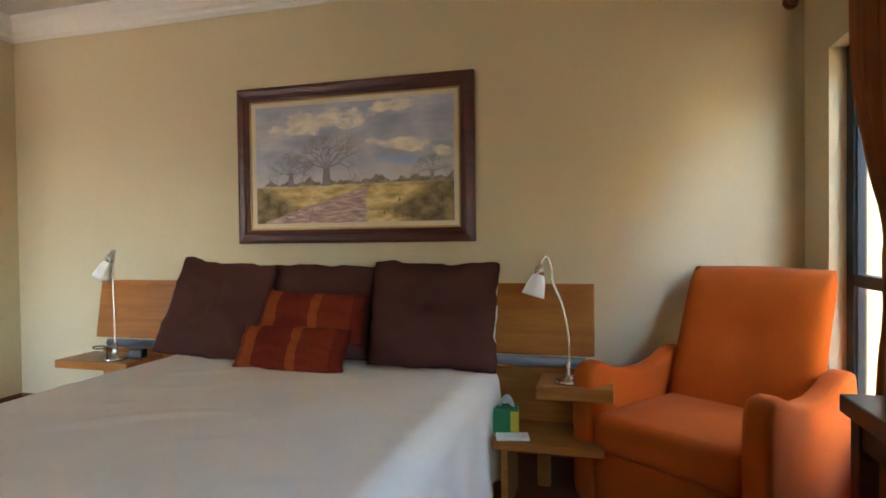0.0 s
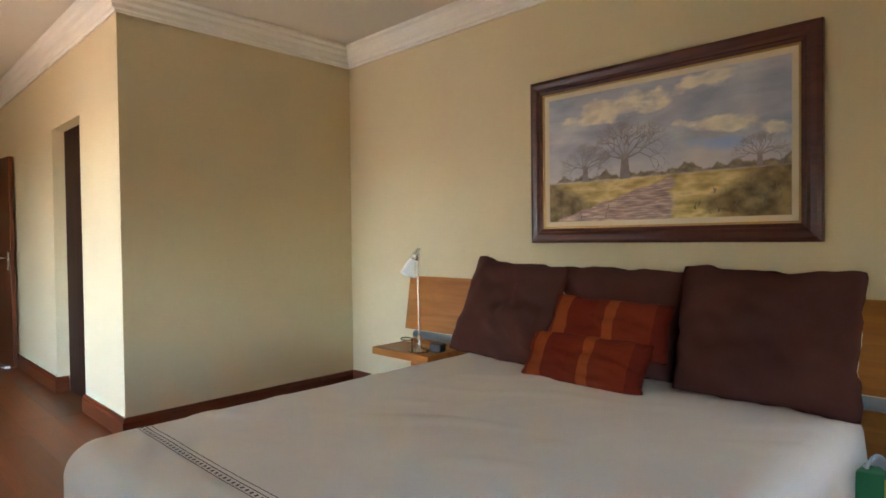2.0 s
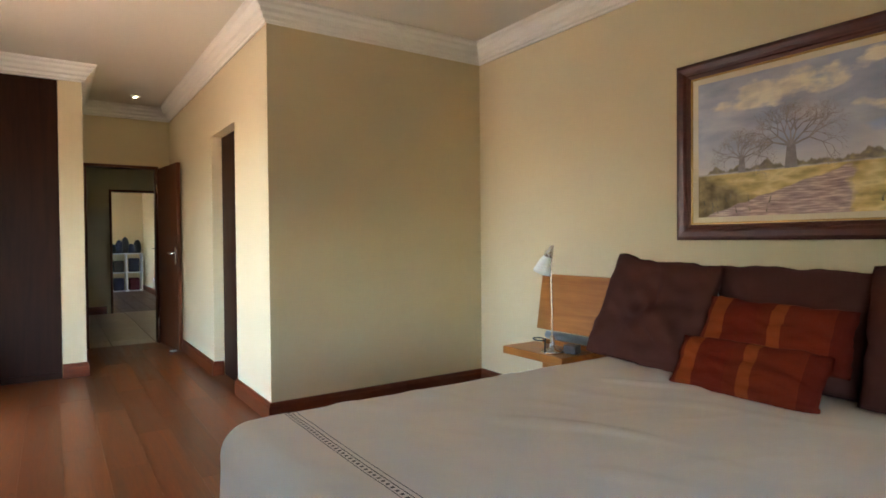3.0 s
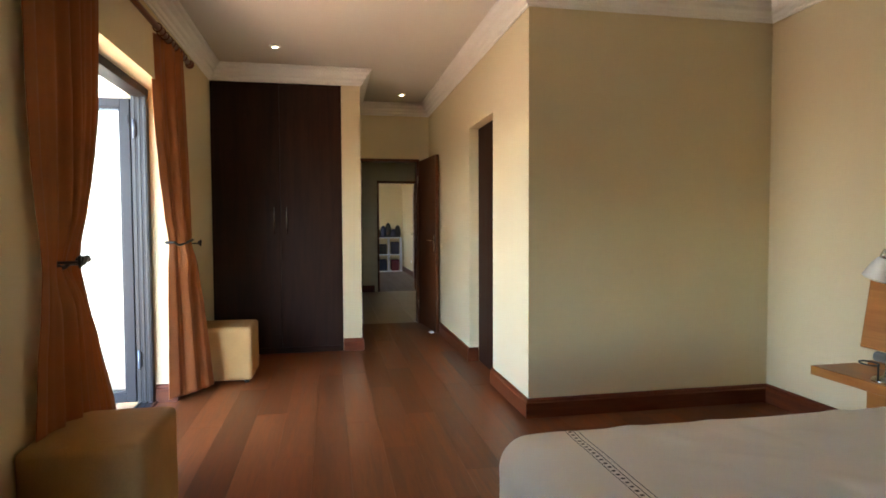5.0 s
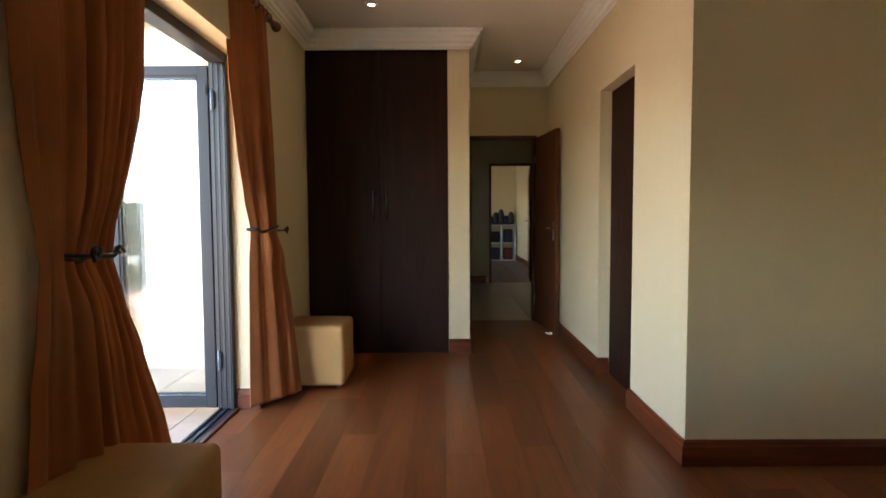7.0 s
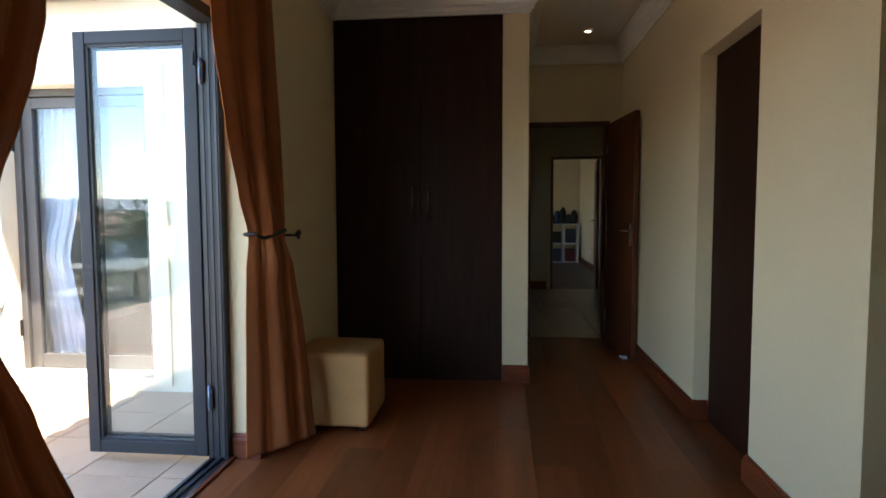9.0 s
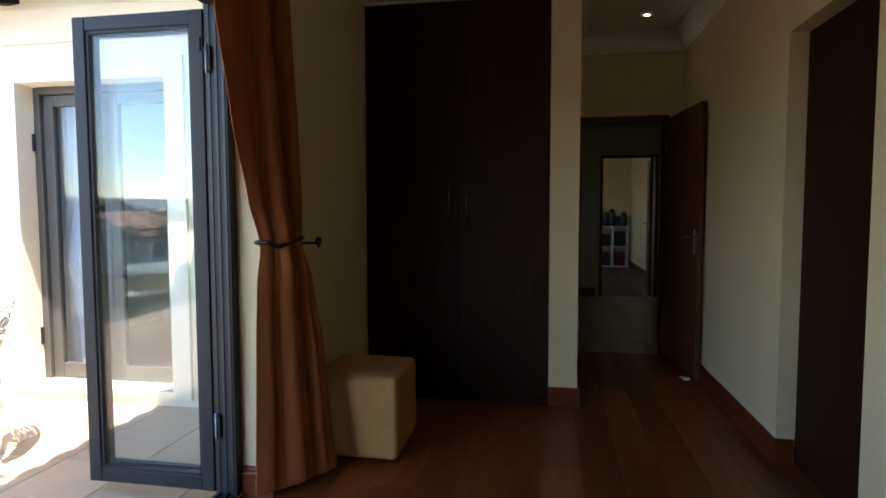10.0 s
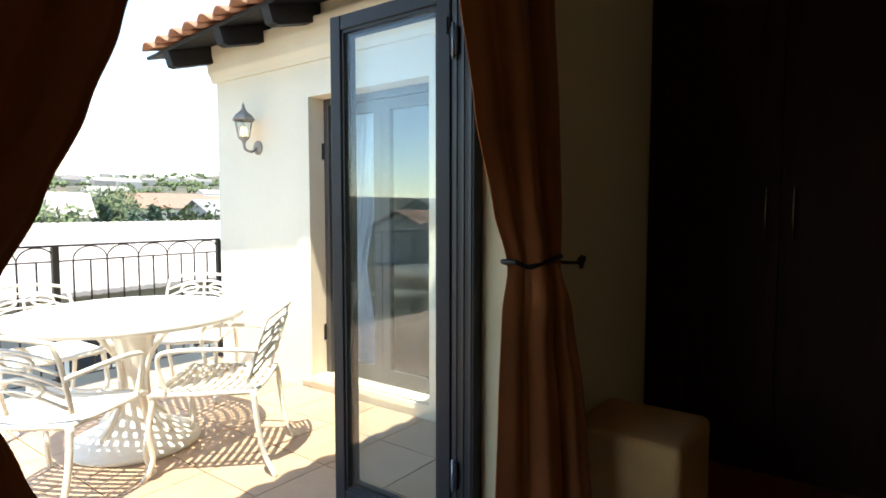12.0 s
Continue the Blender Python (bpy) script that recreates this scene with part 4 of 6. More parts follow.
for tx, tz, ts, tk in ((-0.155, 0.222, 0.345, 5), (-0.39, 0.222, 0.23, 6), (0.50, 0.228, 0.17, 8)):
    tb = bmesh.new()
    painted_tree(tx, iz0 + tz, ts, tk, TWIGDAB, tb)
    part("painted_tree", tb, TWIGDAB, pic, "painted bare tree")
bushes = bmesh.new()
rb = random.Random(4)
for k in range(40):
    right = k % 3 > 0
    x = rb.uniform(0.2, iw - 0.02) if right else rb.uniform(-iw + 0.02, -0.22)
    z = iz0 + rb.uniform(0.012, 0.13 if right else 0.10)
    c = Vector((x, -0.0147 - 0.000002 * k, z))
    bushes.faces.new([bushes.verts.new(c + Vector(q)) for q in ((-0.003, 0, 0), (0.003, 0, 0), (rb.uniform(-0.015, 0.015), 0, rb.uniform(0.02, 0.05)))])
tagged(part("painted_grass", bushes, GREENDAB, pic, "painted tufts of grass"), kind="stuff")


# ---- armchair ----
arm = thing("armchair", "orange velvet armchair with scooped arms", "armchair", (0.70, 3.29, 0.0), -38.3)
W2, F, B = 0.355, -0.375, 0.375
side_prof = [(F + 0.02, 0.06), (F, 0.12), (F - 0.005, 0.5), (F + 0.005, 0.60), (F + 0.035, 0.65), (F + 0.10, 0.65), (F + 0.20, 0.61), (F + 0.32, 0.585), (F + 0.45, 0.585), (F + 0.55, 0.61), (F + 0.62, 0.64), (B - 0.03, 0.65), (B + 0.0, 0.5), (B - 0.06, 0.06)]
for nm, a, b in (("arm", -W2 - 0.085, -W2 + 0.015), ("arm", W2 - 0.075, W2 + 0.025)):
    bm = extrude_profile(side_prof, 0, a, b)
    ob = part(nm, bm, ORANGE, arm, "", True)
    md = ob.modifiers.new("bevel", 'BEVEL')
    md.width, md.segments, md.limit_method, md.angle_limit = 0.028, 4, 'ANGLE', radians(50)


def back_point(u, v, off):
    x = ((u * 2 - 1) * (0.325 - 0.005 * v) - 0.025) * (1 - 0.05 * max(0, (v - 0.86) / 0.14) ** 2)
    z = 0.30 + v * 0.735
    dish = 0.035 * (1 - (2 * u - 1) ** 2)
    y = 0.17 + 0.25 * v ** 1.15 + dish * 0.9
    puff = math.sqrt(max(0, 1 - abs(2 * u - 1) ** 6)) * math.sqrt(max(0, 1 - abs(2 * v - 1) ** 8))
    dent = 0.026 * math.exp(-(((u - 0.45) / 0.25) ** 2 + ((v - 0.62) / 0.09) ** 2))
    return Vector((x, y - 0.075 * off * puff + (dent if off > 0 else 0), z + 0.004 * math.cos((u - 0.5) * 5) * v))


bk = bmesh.new()
nu, nv = 24, 24
ff = [[bk.verts.new(back_point(i / nu, j / nv, 1)) for j in range(nv + 1)] for i in range(nu + 1)]
rr_ = [[ff[i][j] if i in (0, nu) or j in (0, nv) else bk.verts.new(back_point(i / nu, j / nv, -1)) for j in range(nv + 1)] for i in range(nu + 1)]
for i in range(nu):
    for j in range(nv):
        bk.faces.new((ff[i][j], ff[i + 1][j], ff[i + 1][j + 1], ff[i][j + 1]))
        bk.faces.new((rr_[i][j], rr_[i][j + 1], rr_[i + 1][j + 1], rr_[i + 1][j]))
part("backrest", bk, ORANGE, arm, "", True)
part("seat_cushion", rbox((-W2 + 0.018, F + 0.0, 0.29), (W2 - 0.078, 0.24, 0.455), 0.05, 4), ORANGE, arm, "", True)
part("front_panel", rbox((-W2 + 0.01, F + 0.02, 0.06), (W2 - 0.07, 0.30, 0.30), 0.02, 3), ORANGE, arm, "", True)
for x in (-W2 + 0.06, W2 - 0.11):
    for y in (F + 0.06, B - 0.13):
        part("leg", rbox((x, y, 0), (x + 0.05, y + 0.05, 0.075), 0.006), DARKW, arm)

side = thing("side_table", "dark red-stained wooden side table beside the window", "table", (1.045, 2.27, 0), 0)
part("tabletop", rbox((-0.17, -0.28, 0.70), (0.15, 0.26, 0.75), 0.006), SIDEW, side)
for x in (-0.15, 0.08):
    for y in (-0.26, 0.19):
        part("leg", rbox((x, y, 0), (x + 0.05, y + 0.05, 0.70), 0.005), SIDEW, side)
part("apron", rbox((-0.14, -0.24, 0.62), (0.12, 0.22, 0.70), 0.004), SIDEW, side)
chest = thing("chest_of_drawers", "dark wooden chest of drawers against the wall", "chest", (-1.58, S + 0.022, 0), 0)
part("body", rbox((0.0, 0, 0.0), (1.1, 0.36, 0.95), 0.006), SIDEW, chest)
part("top", rbox((-0.02, 0.0, 0.95), (1.12, 0.38, 0.985), 0.006), SIDEW, chest)
for k in range(3):
    d = part("drawer", rbox((0.03, 0.355, 0.08 + k * 0.29), (1.07, 0.375, 0.35 + k * 0.29), 0.005), SIDEW, chest)
    part("knob", lathe([(0, 0), (0.012, 0), (0.016, 0.02), (0, 0.028)], 12), CHROME, d, "", True, pose(0.55, 0.375, 0.21 + k * 0.29, -90))


# ---- ottomans ----
def ottoman(at, sx, sy, h, turn, label):
    o = thing("ottoman", label, "ottoman", at, turn, "tan cube ottomans")
    bm = rbox((-sx / 2, -sy / 2, 0.022), (sx / 2, sy / 2, h), 0.028, 4)
    bmesh.ops.subdivide_edges(bm, edges=[e for e in bm.edges if e.calc_length() > 0.2], cuts=10, use_grid_fill=True)
    for v in bm.verts:
        if v.co.z > h - 0.003:
            v.co.z += 0.014 * max(0, 1 - (2 * v.co.x / sx) ** 2) * max(0, 1 - (2 * v.co.y / sy) ** 2)
        else:
            w = 0.006 * noise.noise(v.co * 5)
            v.co.x += w
            v.co.y += w
    part("body", bm, CREAM_POUF, o, "", True)
    for a in (-1, 1):
        for b in (-1, 1):
            part("foot", lathe([(0, 0), (0.018, 0), (0.02, 0.024), (0, 0.024)], 12, (a * (sx / 2 - 0.05), b * (sy / 2 - 0.05), 0)), BLACKP, o)


ottoman((-2.68, 0.062, 0), 0.48, 0.42, 0.452, 0, "tan suede cube ottoman with rounded edges beside the curtain")
ottoman((-5.18, 0.10, 0), 0.45, 0.45, 0.437, 0, "tan suede cube ottoman with rounded edges near the wardrobe")


# ---- curtains ----
def curtain(name, label, wall, spine, z_top, z_tie, y0, folds, seed, tie_side, deep=0.045, along_y=False, material=None, flare=0.0, lead=None, first=None, bulge=0.05, first_ease=3.0):
    """A gathered curtain tied back at one side. spine: (z, from, to) rows giving its two edges; wall: where it hangs."""
    cur = thing(name, label, "curtain", (0, 0, 0))
    def edges(z):
        for (za, a0, a1), (zb, b0, b1) in zip(spine, spine[1:]):
            if zb <= z <= za:
                t = (za - z) / (za - zb)
                t = 0.6 * t + 0.4 * t * t * (3 - 2 * t)
                return a0 + (b0 - a0) * t, a1 + (b1 - a1) * t
        return spine[-1][1:]
    def f(u, v):
        z = z_top + (spine[-1][0] - z_top) * v
        a, b = edges(z)
        w = abs(b - a)
        near = math.exp(-((z - z_tie) / 0.16) ** 2)
        uu = u + (0.02 * math.sin(v * 5 + seed) + 0.012 * noise.noise(Vector((u * 9, v * 3, seed)))) * math.sin(math.pi * u)
        ph_ = 2 * math.pi * folds * uu + 0.8 * noise.noise(Vector((u * 4, v * 1.5, seed + 3)))
        amp = deep * (0.62 + 0.55 * noise.noise(Vector((u * folds * 0.9, v * 0.8, seed + 7)))) * (1 - 0.45 * near)
        head = min(1, v / 0.045)
        puff = math.exp(-((z - z_tie + 0.13) / 0.08) ** 2)
        tuck = math.exp(-((z - z_tie) / 0.07) ** 2)
        y = y0 + amp * math.sin(ph_) * (0.45 + 0.55 * head) + 0.35 * amp * math.sin(2.3 * ph_ + seed) + bulge * near * (1 - (2 * u - 1) ** 2)
        y += 0.012 * (puff - tuck) * (1 - (2 * u - 1) ** 2) + 0.010 * (1 - head) * math.sin(3 * ph_)
        crease = math.exp(-((z - z_tie) / 0.22) ** 2)
        y += 0.012 * crease * noise.noise(Vector((u * 16, (z - z_tie) * 5, seed + 12)))
        low = max(0, (z_tie - z) / z_tie)
        if lead is not None:
            y += (lead + 0.06 * low - y) * u ** 2.2
        elif not along_y:
            y += (-0.122 - y) * u ** 8
        if first is not None:
            y += (first - y) * (1 - u) ** first_ease
        y += flare * low ** 0.8 * u
        x = a + (b - a) * uu + 0.006 * math.cos(ph_)
        z += 0.012 * near * math.sin(ph_ * 2) + (0.006 * math.sin(ph_) if v > 0.98 else 0)
        return Vector((y, x, z)) if along_y else Vector((x, y, z))
    ob = part("cloth", grid(130, 120, f), material or CURTAIN, cur, "", True)
    ob.modifiers.new("thick", 'SOLIDIFY').thickness = 0.004
    return cur, f


c1, f1 = curtain("curtain", "heavy rust-brown curtain tied back beside the balcony door", S, ((2.46, -2.53, -3.40), (1.75, -2.55, -3.345), (1.60, -2.56, -3.30), (1.46, -2.57, -3.245), (1.31, -2.59, -3.175), (1.17, -2.62, -3.10), (1.06, -2.63, -3.075), (0.9, -2.61, -3.13), (0.7, -2.57, -3.22), (0.35, -2.53, -3.35), (0.02, -2.49, -3.46)), 2.46, 1.07, -0.082, 7, 1.0, -1, 0.058, lead=-0.165, first=-0.115, bulge=-0.045)
c2, f2 = curtain("curtain", "rust-brown curtain tied back by the wardrobe, lit by daylight", S, ((2.46, -4.22, -4.74), (2.0, -4.26, -4.79), (1.6, -4.36, -4.82), (1.3, -4.47, -4.82), (1.12, -4.56, -4.80), (1.08, -4.565, -4.795), (0.95, -4.53, -4.83), (0.65, -4.51, -4.89), (0.04, -4.48, -4.88)), 2.46, 1.10, -0.078, 3, 4.0, 1, 0.036, flare=0.17, first=-0.165, bulge=0.03, first_ease=2.6)
c3, f3 = curtain("curtain", "dark rust-brown curtain tied back beside the tall window", E, ((2.24, 3.12, 2.3), (1.75, 3.10, 2.3), (1.15, 2.84, 2.45), (0.95, 2.84, 2.44), (0.5, 2.90, 2.38), (0.02, 2.92, 2.3)), 2.24, 1.10, E - 0.10, 7, 8.0, 1, 0.04, True)


def tieback(parent, f, v, hook_at, out, u0=0.0, reach=0.10):
    """A dark rope round the curtain's waist and a scrolled iron hook on the wall."""
    ring = [f(u0 + (1 - u0) * u, v) for u in (0.0, 0.15, 0.3, 0.5, 0.7, 0.85, 1.0)]
    front = [Vector((p.x, max(p.y, S + 0.03) + 0.016 - 0.02 * abs(2 * k / 6 - 1) ** 2, p.z - 0.006 * math.sin(k))) for k, p in enumerate(ring)]
    rear = [Vector((p.x, p.y - 0.016, p.z)) for p in reversed(ring)]
    part("tieback", tube(bow(front + rear + [front[0]], 6), 0.009, 8), IRON, parent, "dark twisted tie-back", True)
    h = thing("curtain_hook", "dark iron scrolled curtain hook on the wall", "hook", hook_at)
    part("stem", tube([(0, 0, 0), (0, reach, 0), (out * 0.02, reach + 0.03, 0)], 0.006, 8), IRON, h, "", True)
    part("plate", lathe([(0, 0), (0.02, 0), (0.02, 0.006), (0, 0.008)], 14), IRON, h, "", True, pose(0, 0, 0, -90))
    scroll = [(out * (0.02 + 0.05 * k / 20) + out * 0.018 * math.cos(k * 0.55), reach + 0.03 + 0.01 * math.sin(k * 0.3), 0.022 * math.sin(k * 0.55) * (1 - k / 40)) for k in range(21)]
    part("scroll", tube(scroll, 0.006, 8), IRON, h, "", True)
    for a in (0.6, 2.2, 3.8):
        part("leaf", lathe([(0, -0.004), (0.012, -0.002), (0.013, 0.002), (0, 0.005)], 10), IRON, h, "", True, pose(out * (0.05 + 0.018 * math.cos(a)), reach + 0.035, 0.02 * math.sin(a), 90))
    return h


tieback(c1, f1, 0.565, (-2.73, S, 1.09), -1, 0.25, 0.075)
tieback(c2, f2, 0.555, (-4.80, S, 1.105), -1)


def rod(a, b, wall_way, label):
    r = thing("curtain_rod", label, "curtain rod", a)
    d = Vector(b) - Vector(a)
    part("pole", tube([(0, 0, 0), d], 0.018, 14), SKIRT, r, "", True)
    for end, s in ((Vector((0, 0, 0)), -1), (d, 1)):
        w = d.normalized() * s
        part("finial", lathe([(0.018, 0), (0.024, 0.004), (0.024, 0.02), (0.016, 0.028), (0.03, 0.045), (0.034, 0.065), (0.022, 0.085), (0, 0.09)], 18), SKIRT, r, "turned wooden finial", True, Matrix.Translation(end) @ w.to_track_quat('Z', 'Y').to_matrix().to_4x4())
    for t in (0.04, 0.96):
        p = d * t
        part("bracket", tube([p, p + Vector(wall_way)], 0.009, 8), SKIRT, r)
    n = 18
    for k in range(n):
        p = d * ((0.02 + 0.28 * k / (n / 2)) if k < n / 2 else (0.70 + 0.28 * (k - n / 2) / (n / 2)))
        w = d.normalized()
        s1, s2 = Vector((0, 0, 1)), w.cross(Vector((0, 0, 1)))
        part("ring", tube([p + 0.026 * (s1 * math.cos(q) + s2 * math.sin(q)) for q in (math.pi * 2 * j / 14 for j in range(15))], 0.004, 6, False), SKIRT, r, "", True)
    return r


rod((-2.32, -0.092, 2.455), (-4.90, -0.092, 2.455), (0, -0.058, 0), "brown wooden curtain rod above the balcony door")
rod((E - 0.11, 3.66, 2.24), (E - 0.11, 2.2, 2.24), (0.11, 0, 0), "brown wooden curtain rod above the window")


# ---- ceiling lights ----
def downlight(x, y):
    d = thing("downlight", "small lit recessed ceiling spotlight with a white rim", "downlight", (x, y, H - 0.012), 0, "recessed ceiling spotlights")
    part("rim", lathe([(0.022, 0.004), (0.024, -0.002), (0.042, -0.002), (0.046, 0.012), (0.022, 0.012)], 24), DOWNRIM, d, "", True)
    part("bulb", lathe([(0, 0.002), (0.020, 0.002), (0.020, 0.008), (0, 0.008)], 20), LAMP_GLOW, d, "glowing warm bulb")


for x, y in ((-5.337, 0.50), (-6.944, 1.764)):
    downlight(x, y)

# ---- far room ----
unit = thing("shelf_unit", "white cube shelf unit filled with dark odds and ends", "shelf", (-15.95, 2.15, 0))
WHITEM = mat("white_melamine", (0.72, 0.74, 0.80), 0.5, 0.03, 6, 90, 0.03)
for y in (0.0, 0.33, 0.66):
    part("upright", rbox((-0.18, y, 0), (0.18, y + 0.025, 0.92), 0.002), WHITEM, unit)
for z in (0.0, 0.44, 0.895):
    part("shelf", rbox((-0.18, 0.0, z), (0.181, 0.685, z + 0.025), 0.002), WHITEM, unit)
DKBLUE = mat("dark_blue_plastic", (0.02, 0.025, 0.06), 0.5, 0.2, 9, 60, 0.1)
DKRED = mat("dull_red_fabric", (0.12, 0.02, 0.03), 0.8, 0.2, 9, 60, 0.1)
ro = random.Random(9)
for k in range(4):
    yy, zz = (0.03, 0.36)[k % 2], (0.025, 0.465)[k // 2]
    t_ = thing("storage_box", "dark storage box inside the white shelf unit", "box", (-15.95, 2.15 + yy + 0.04, zz))
    part("body", rbox((-0.15, 0, 0), (0.12, 0.22, 0.26 + 0.08 * ro.random()), 0.02, 3), (DKBLUE, DKRED, BLACKP, DKBLUE)[k], t_)
for k in range(5):
    t_ = thing("toy_bag", "dark lumpy bag piled on the shelf unit", "bag", (-15.95, 2.22 + 0.13 * k, 0.92))
    hh = 0.22 + 0.2 * ro.random()
    part("body", lathe([(0, 0), (0.07, 0), (0.09, 0.3 * hh), (0.08, 0.65 * hh), (0.05, 0.9 * hh), (0, hh)], 12), (BLACKP, DKBLUE)[k % 2], t_, "", True)
socket = thing("wall_socket", "white wall socket near the skirting", "socket", (-14.4, 2.9, 0.35))
part("plate", rbox((-0.06, -0.012, -0.035), (0.06, 0, 0.035), 0.004), PAPER, socket)


# Built much taller than its visible part, to block sky light at the window.
structure("wall_side_yard", boxes(((2.6, 1.0, -3.5), (2.8, 7.0, 2.5))), WALL_OUT, "tan plastered yard wall outside the window, raised to cut sky light", "wall")
# Out of view; added to bounce warm light up through windows and hall slot.
structure("yard_paving", boxes(((E + 0.2, 1.0, -3.5), (2.6, 7.0, -0.05)), ((E + 0.2, S_OUT + 0.01, -3.5), (6.5, 1.0, -0.05)), ((-13.0, 4.2, -0.4), (-6.5, 9.0, -0.05))), TILE, "unseen tan paving added to bounce warm light indoors", "pavement")

# ---- terrace ----
TZ = -0.03
structure("terrace_slab", boxes(((WX - 0.3, -3.98, -0.6), (2.3, S_OUT, TZ - 0.012))), GROUT, "terrace floor bed of grey grout", "terrace")
structure("wall_terrace_base", boxes(((WX - 0.3, -3.97, -3.5), (2.25, S_OUT, -0.6))), WALL_OUT, "cream plastered house wall below the terrace", "wall")

# the wing: wall with a glazed door, interior behind it, roof
WT = 0.25
WD0, WD1, WDZ0, WDZ1 = -2.47, -1.36, 0.07, 2.11
wing = structure("wall_wing", boxes(((WX - WT, -3.66, -3.5), (WX, WD0, 2.75)), ((WX - WT, WD1, -3.5), (WX, S_OUT, 2.75)), ((WX - WT, WD0, -3.5), (WX, WD1, WDZ0)), ((WX - WT, WD0, WDZ1), (WX, WD1, 2.75))), WALL_OUT, "sunlit cream plastered wall of the neighbouring wing", "wall")
structure("wall_wing_room", boxes(((WX - 4.0, -3.66, -3.5), (WX - WT, -3.41, 2.75)), ((WX - 4.0, -3.41, -3.5), (WX - 3.75, S_OUT - 0.5, 2.75)), ((WX - 3.75, S_OUT - 0.05, 0), (WX - 1.25, S_OUT + 0.05, 2.75)),
                                    ((WX - 3.75, -3.41, -0.2), (WX - WT, S_OUT, 0.0)), ((WX - 3.75, -3.41, 2.6), (WX - WT, S_OUT, 2.75))), WALL_OUT, "plain walls closing the room behind the wing door", "wall")
# raised plaster surround and eaves band
part("door_surround", boxes(((WX, WD0 - 0.13, WDZ0 - 0.05), (WX + 0.022, WD0, WDZ1 + 0.13)), ((WX, WD1, WDZ0 - 0.05), (WX + 0.022, WD1 + 0.13, WDZ1 + 0.13)), ((WX, WD0, WDZ1), (WX + 0.022, WD1, WDZ1 + 0.13))), WALL_OUT, wing, "raised plaster surround")
part("door_step", rbox((WX - 0.02, WD0 - 0.1, WDZ0 - 0.05), (WX + 0.018, WD1 + 0.1, WDZ0), 0.006), WALL_OUT, wing, "plastered door step")
part("eaves_band", extrude_profile([(WX, 2.36), (WX + 0.02, 2.36), (WX + 0.03, 2.40), (WX + 0.055, 2.44), (WX + 0.06, 2.50), (WX + 0.075, 2.56), (WX + 0.075, 2.64), (WX, 2.64)], 1, -3.70, S_OUT - 0.002), WALL_OUT, wing, "moulded plaster band under the eaves")
wdoor = thing("wing_door", "closed grey framed glass double door with pale curtains", "door", (WX - 0.17, WD0, WDZ0), 90, "", "structure")
ww = WD1 - WD0
GREYF = mat("weathered_grey_frame", (0.085, 0.078, 0.072), 0.5, 0.1, 6, 120, 0.1, 0.2)
part("jamb", rbox((0, -0.05, 0), (0.05, 0.05, WDZ1 - WDZ0), 0.004), GREYF, wdoor)
part("jamb", rbox((ww - 0.05, -0.05, 0), (ww, 0.05, WDZ1 - WDZ0), 0.004), GREYF, wdoor)
part("head", rbox((0.05, -0.05, WDZ1 - WDZ0 - 0.05), (ww - 0.05, 0.05, WDZ1 - WDZ0), 0.004), GREYF, wdoor)
for k in range(2):
    a, b = 0.052 + k * (ww - 0.104) / 2, 0.052 + (k + 1) * (ww - 0.104) / 2
    st, hz = 0.075, WDZ1 - WDZ0 - 0.054
    part("stile", rbox((a, -0.022, 0.004), (a + st, 0.022, hz), 0.004), GREYF, wdoor)
    part("stile", rbox((b - st, -0.022, 0.004), (b, 0.022, hz), 0.004), GREYF, wdoor)
    part("rail", rbox((a + st, -0.02, 0.004), (b - st, 0.02, 0.11), 0.004), GREYF, wdoor)
    part("rail", rbox((a + st, -0.02, hz - st), (b - st, 0.02, hz), 0.004), GREYF, wdoor)
    p = part("pane", rbox((a + st, -0.003, 0.11), (b - st, 0.003, hz - st), 0.0005, 1), GLASS_TINT, wdoor, "tinted reflecting glass pane")
    p.visible_shadow = False
part("hinge", tube([(0.0, -0.06, 0.25), (0.0, -0.06, 0.37)], 0.012), IRON, wdoor)
part("hinge", tube([(0.0, -0.06, 1.6), (0.0, -0.06, 1.72)], 0.012), IRON, wdoor)
curtain("voile_curtain", "pale white curtain hanging behind the wing door", WX, ((2.2, WD0 - 0.15, WD0 + 0.42), (1.3, WD0 - 0.13, WD0 + 0.34), (0.9, WD0 - 0.12, WD0 + 0.26), (0.05, WD0 - 0.14, WD0 + 0.40)), 2.2, 0.95, WX - 0.30, 7, 2.0, 1, 0.03, True, WHITE_CUR)


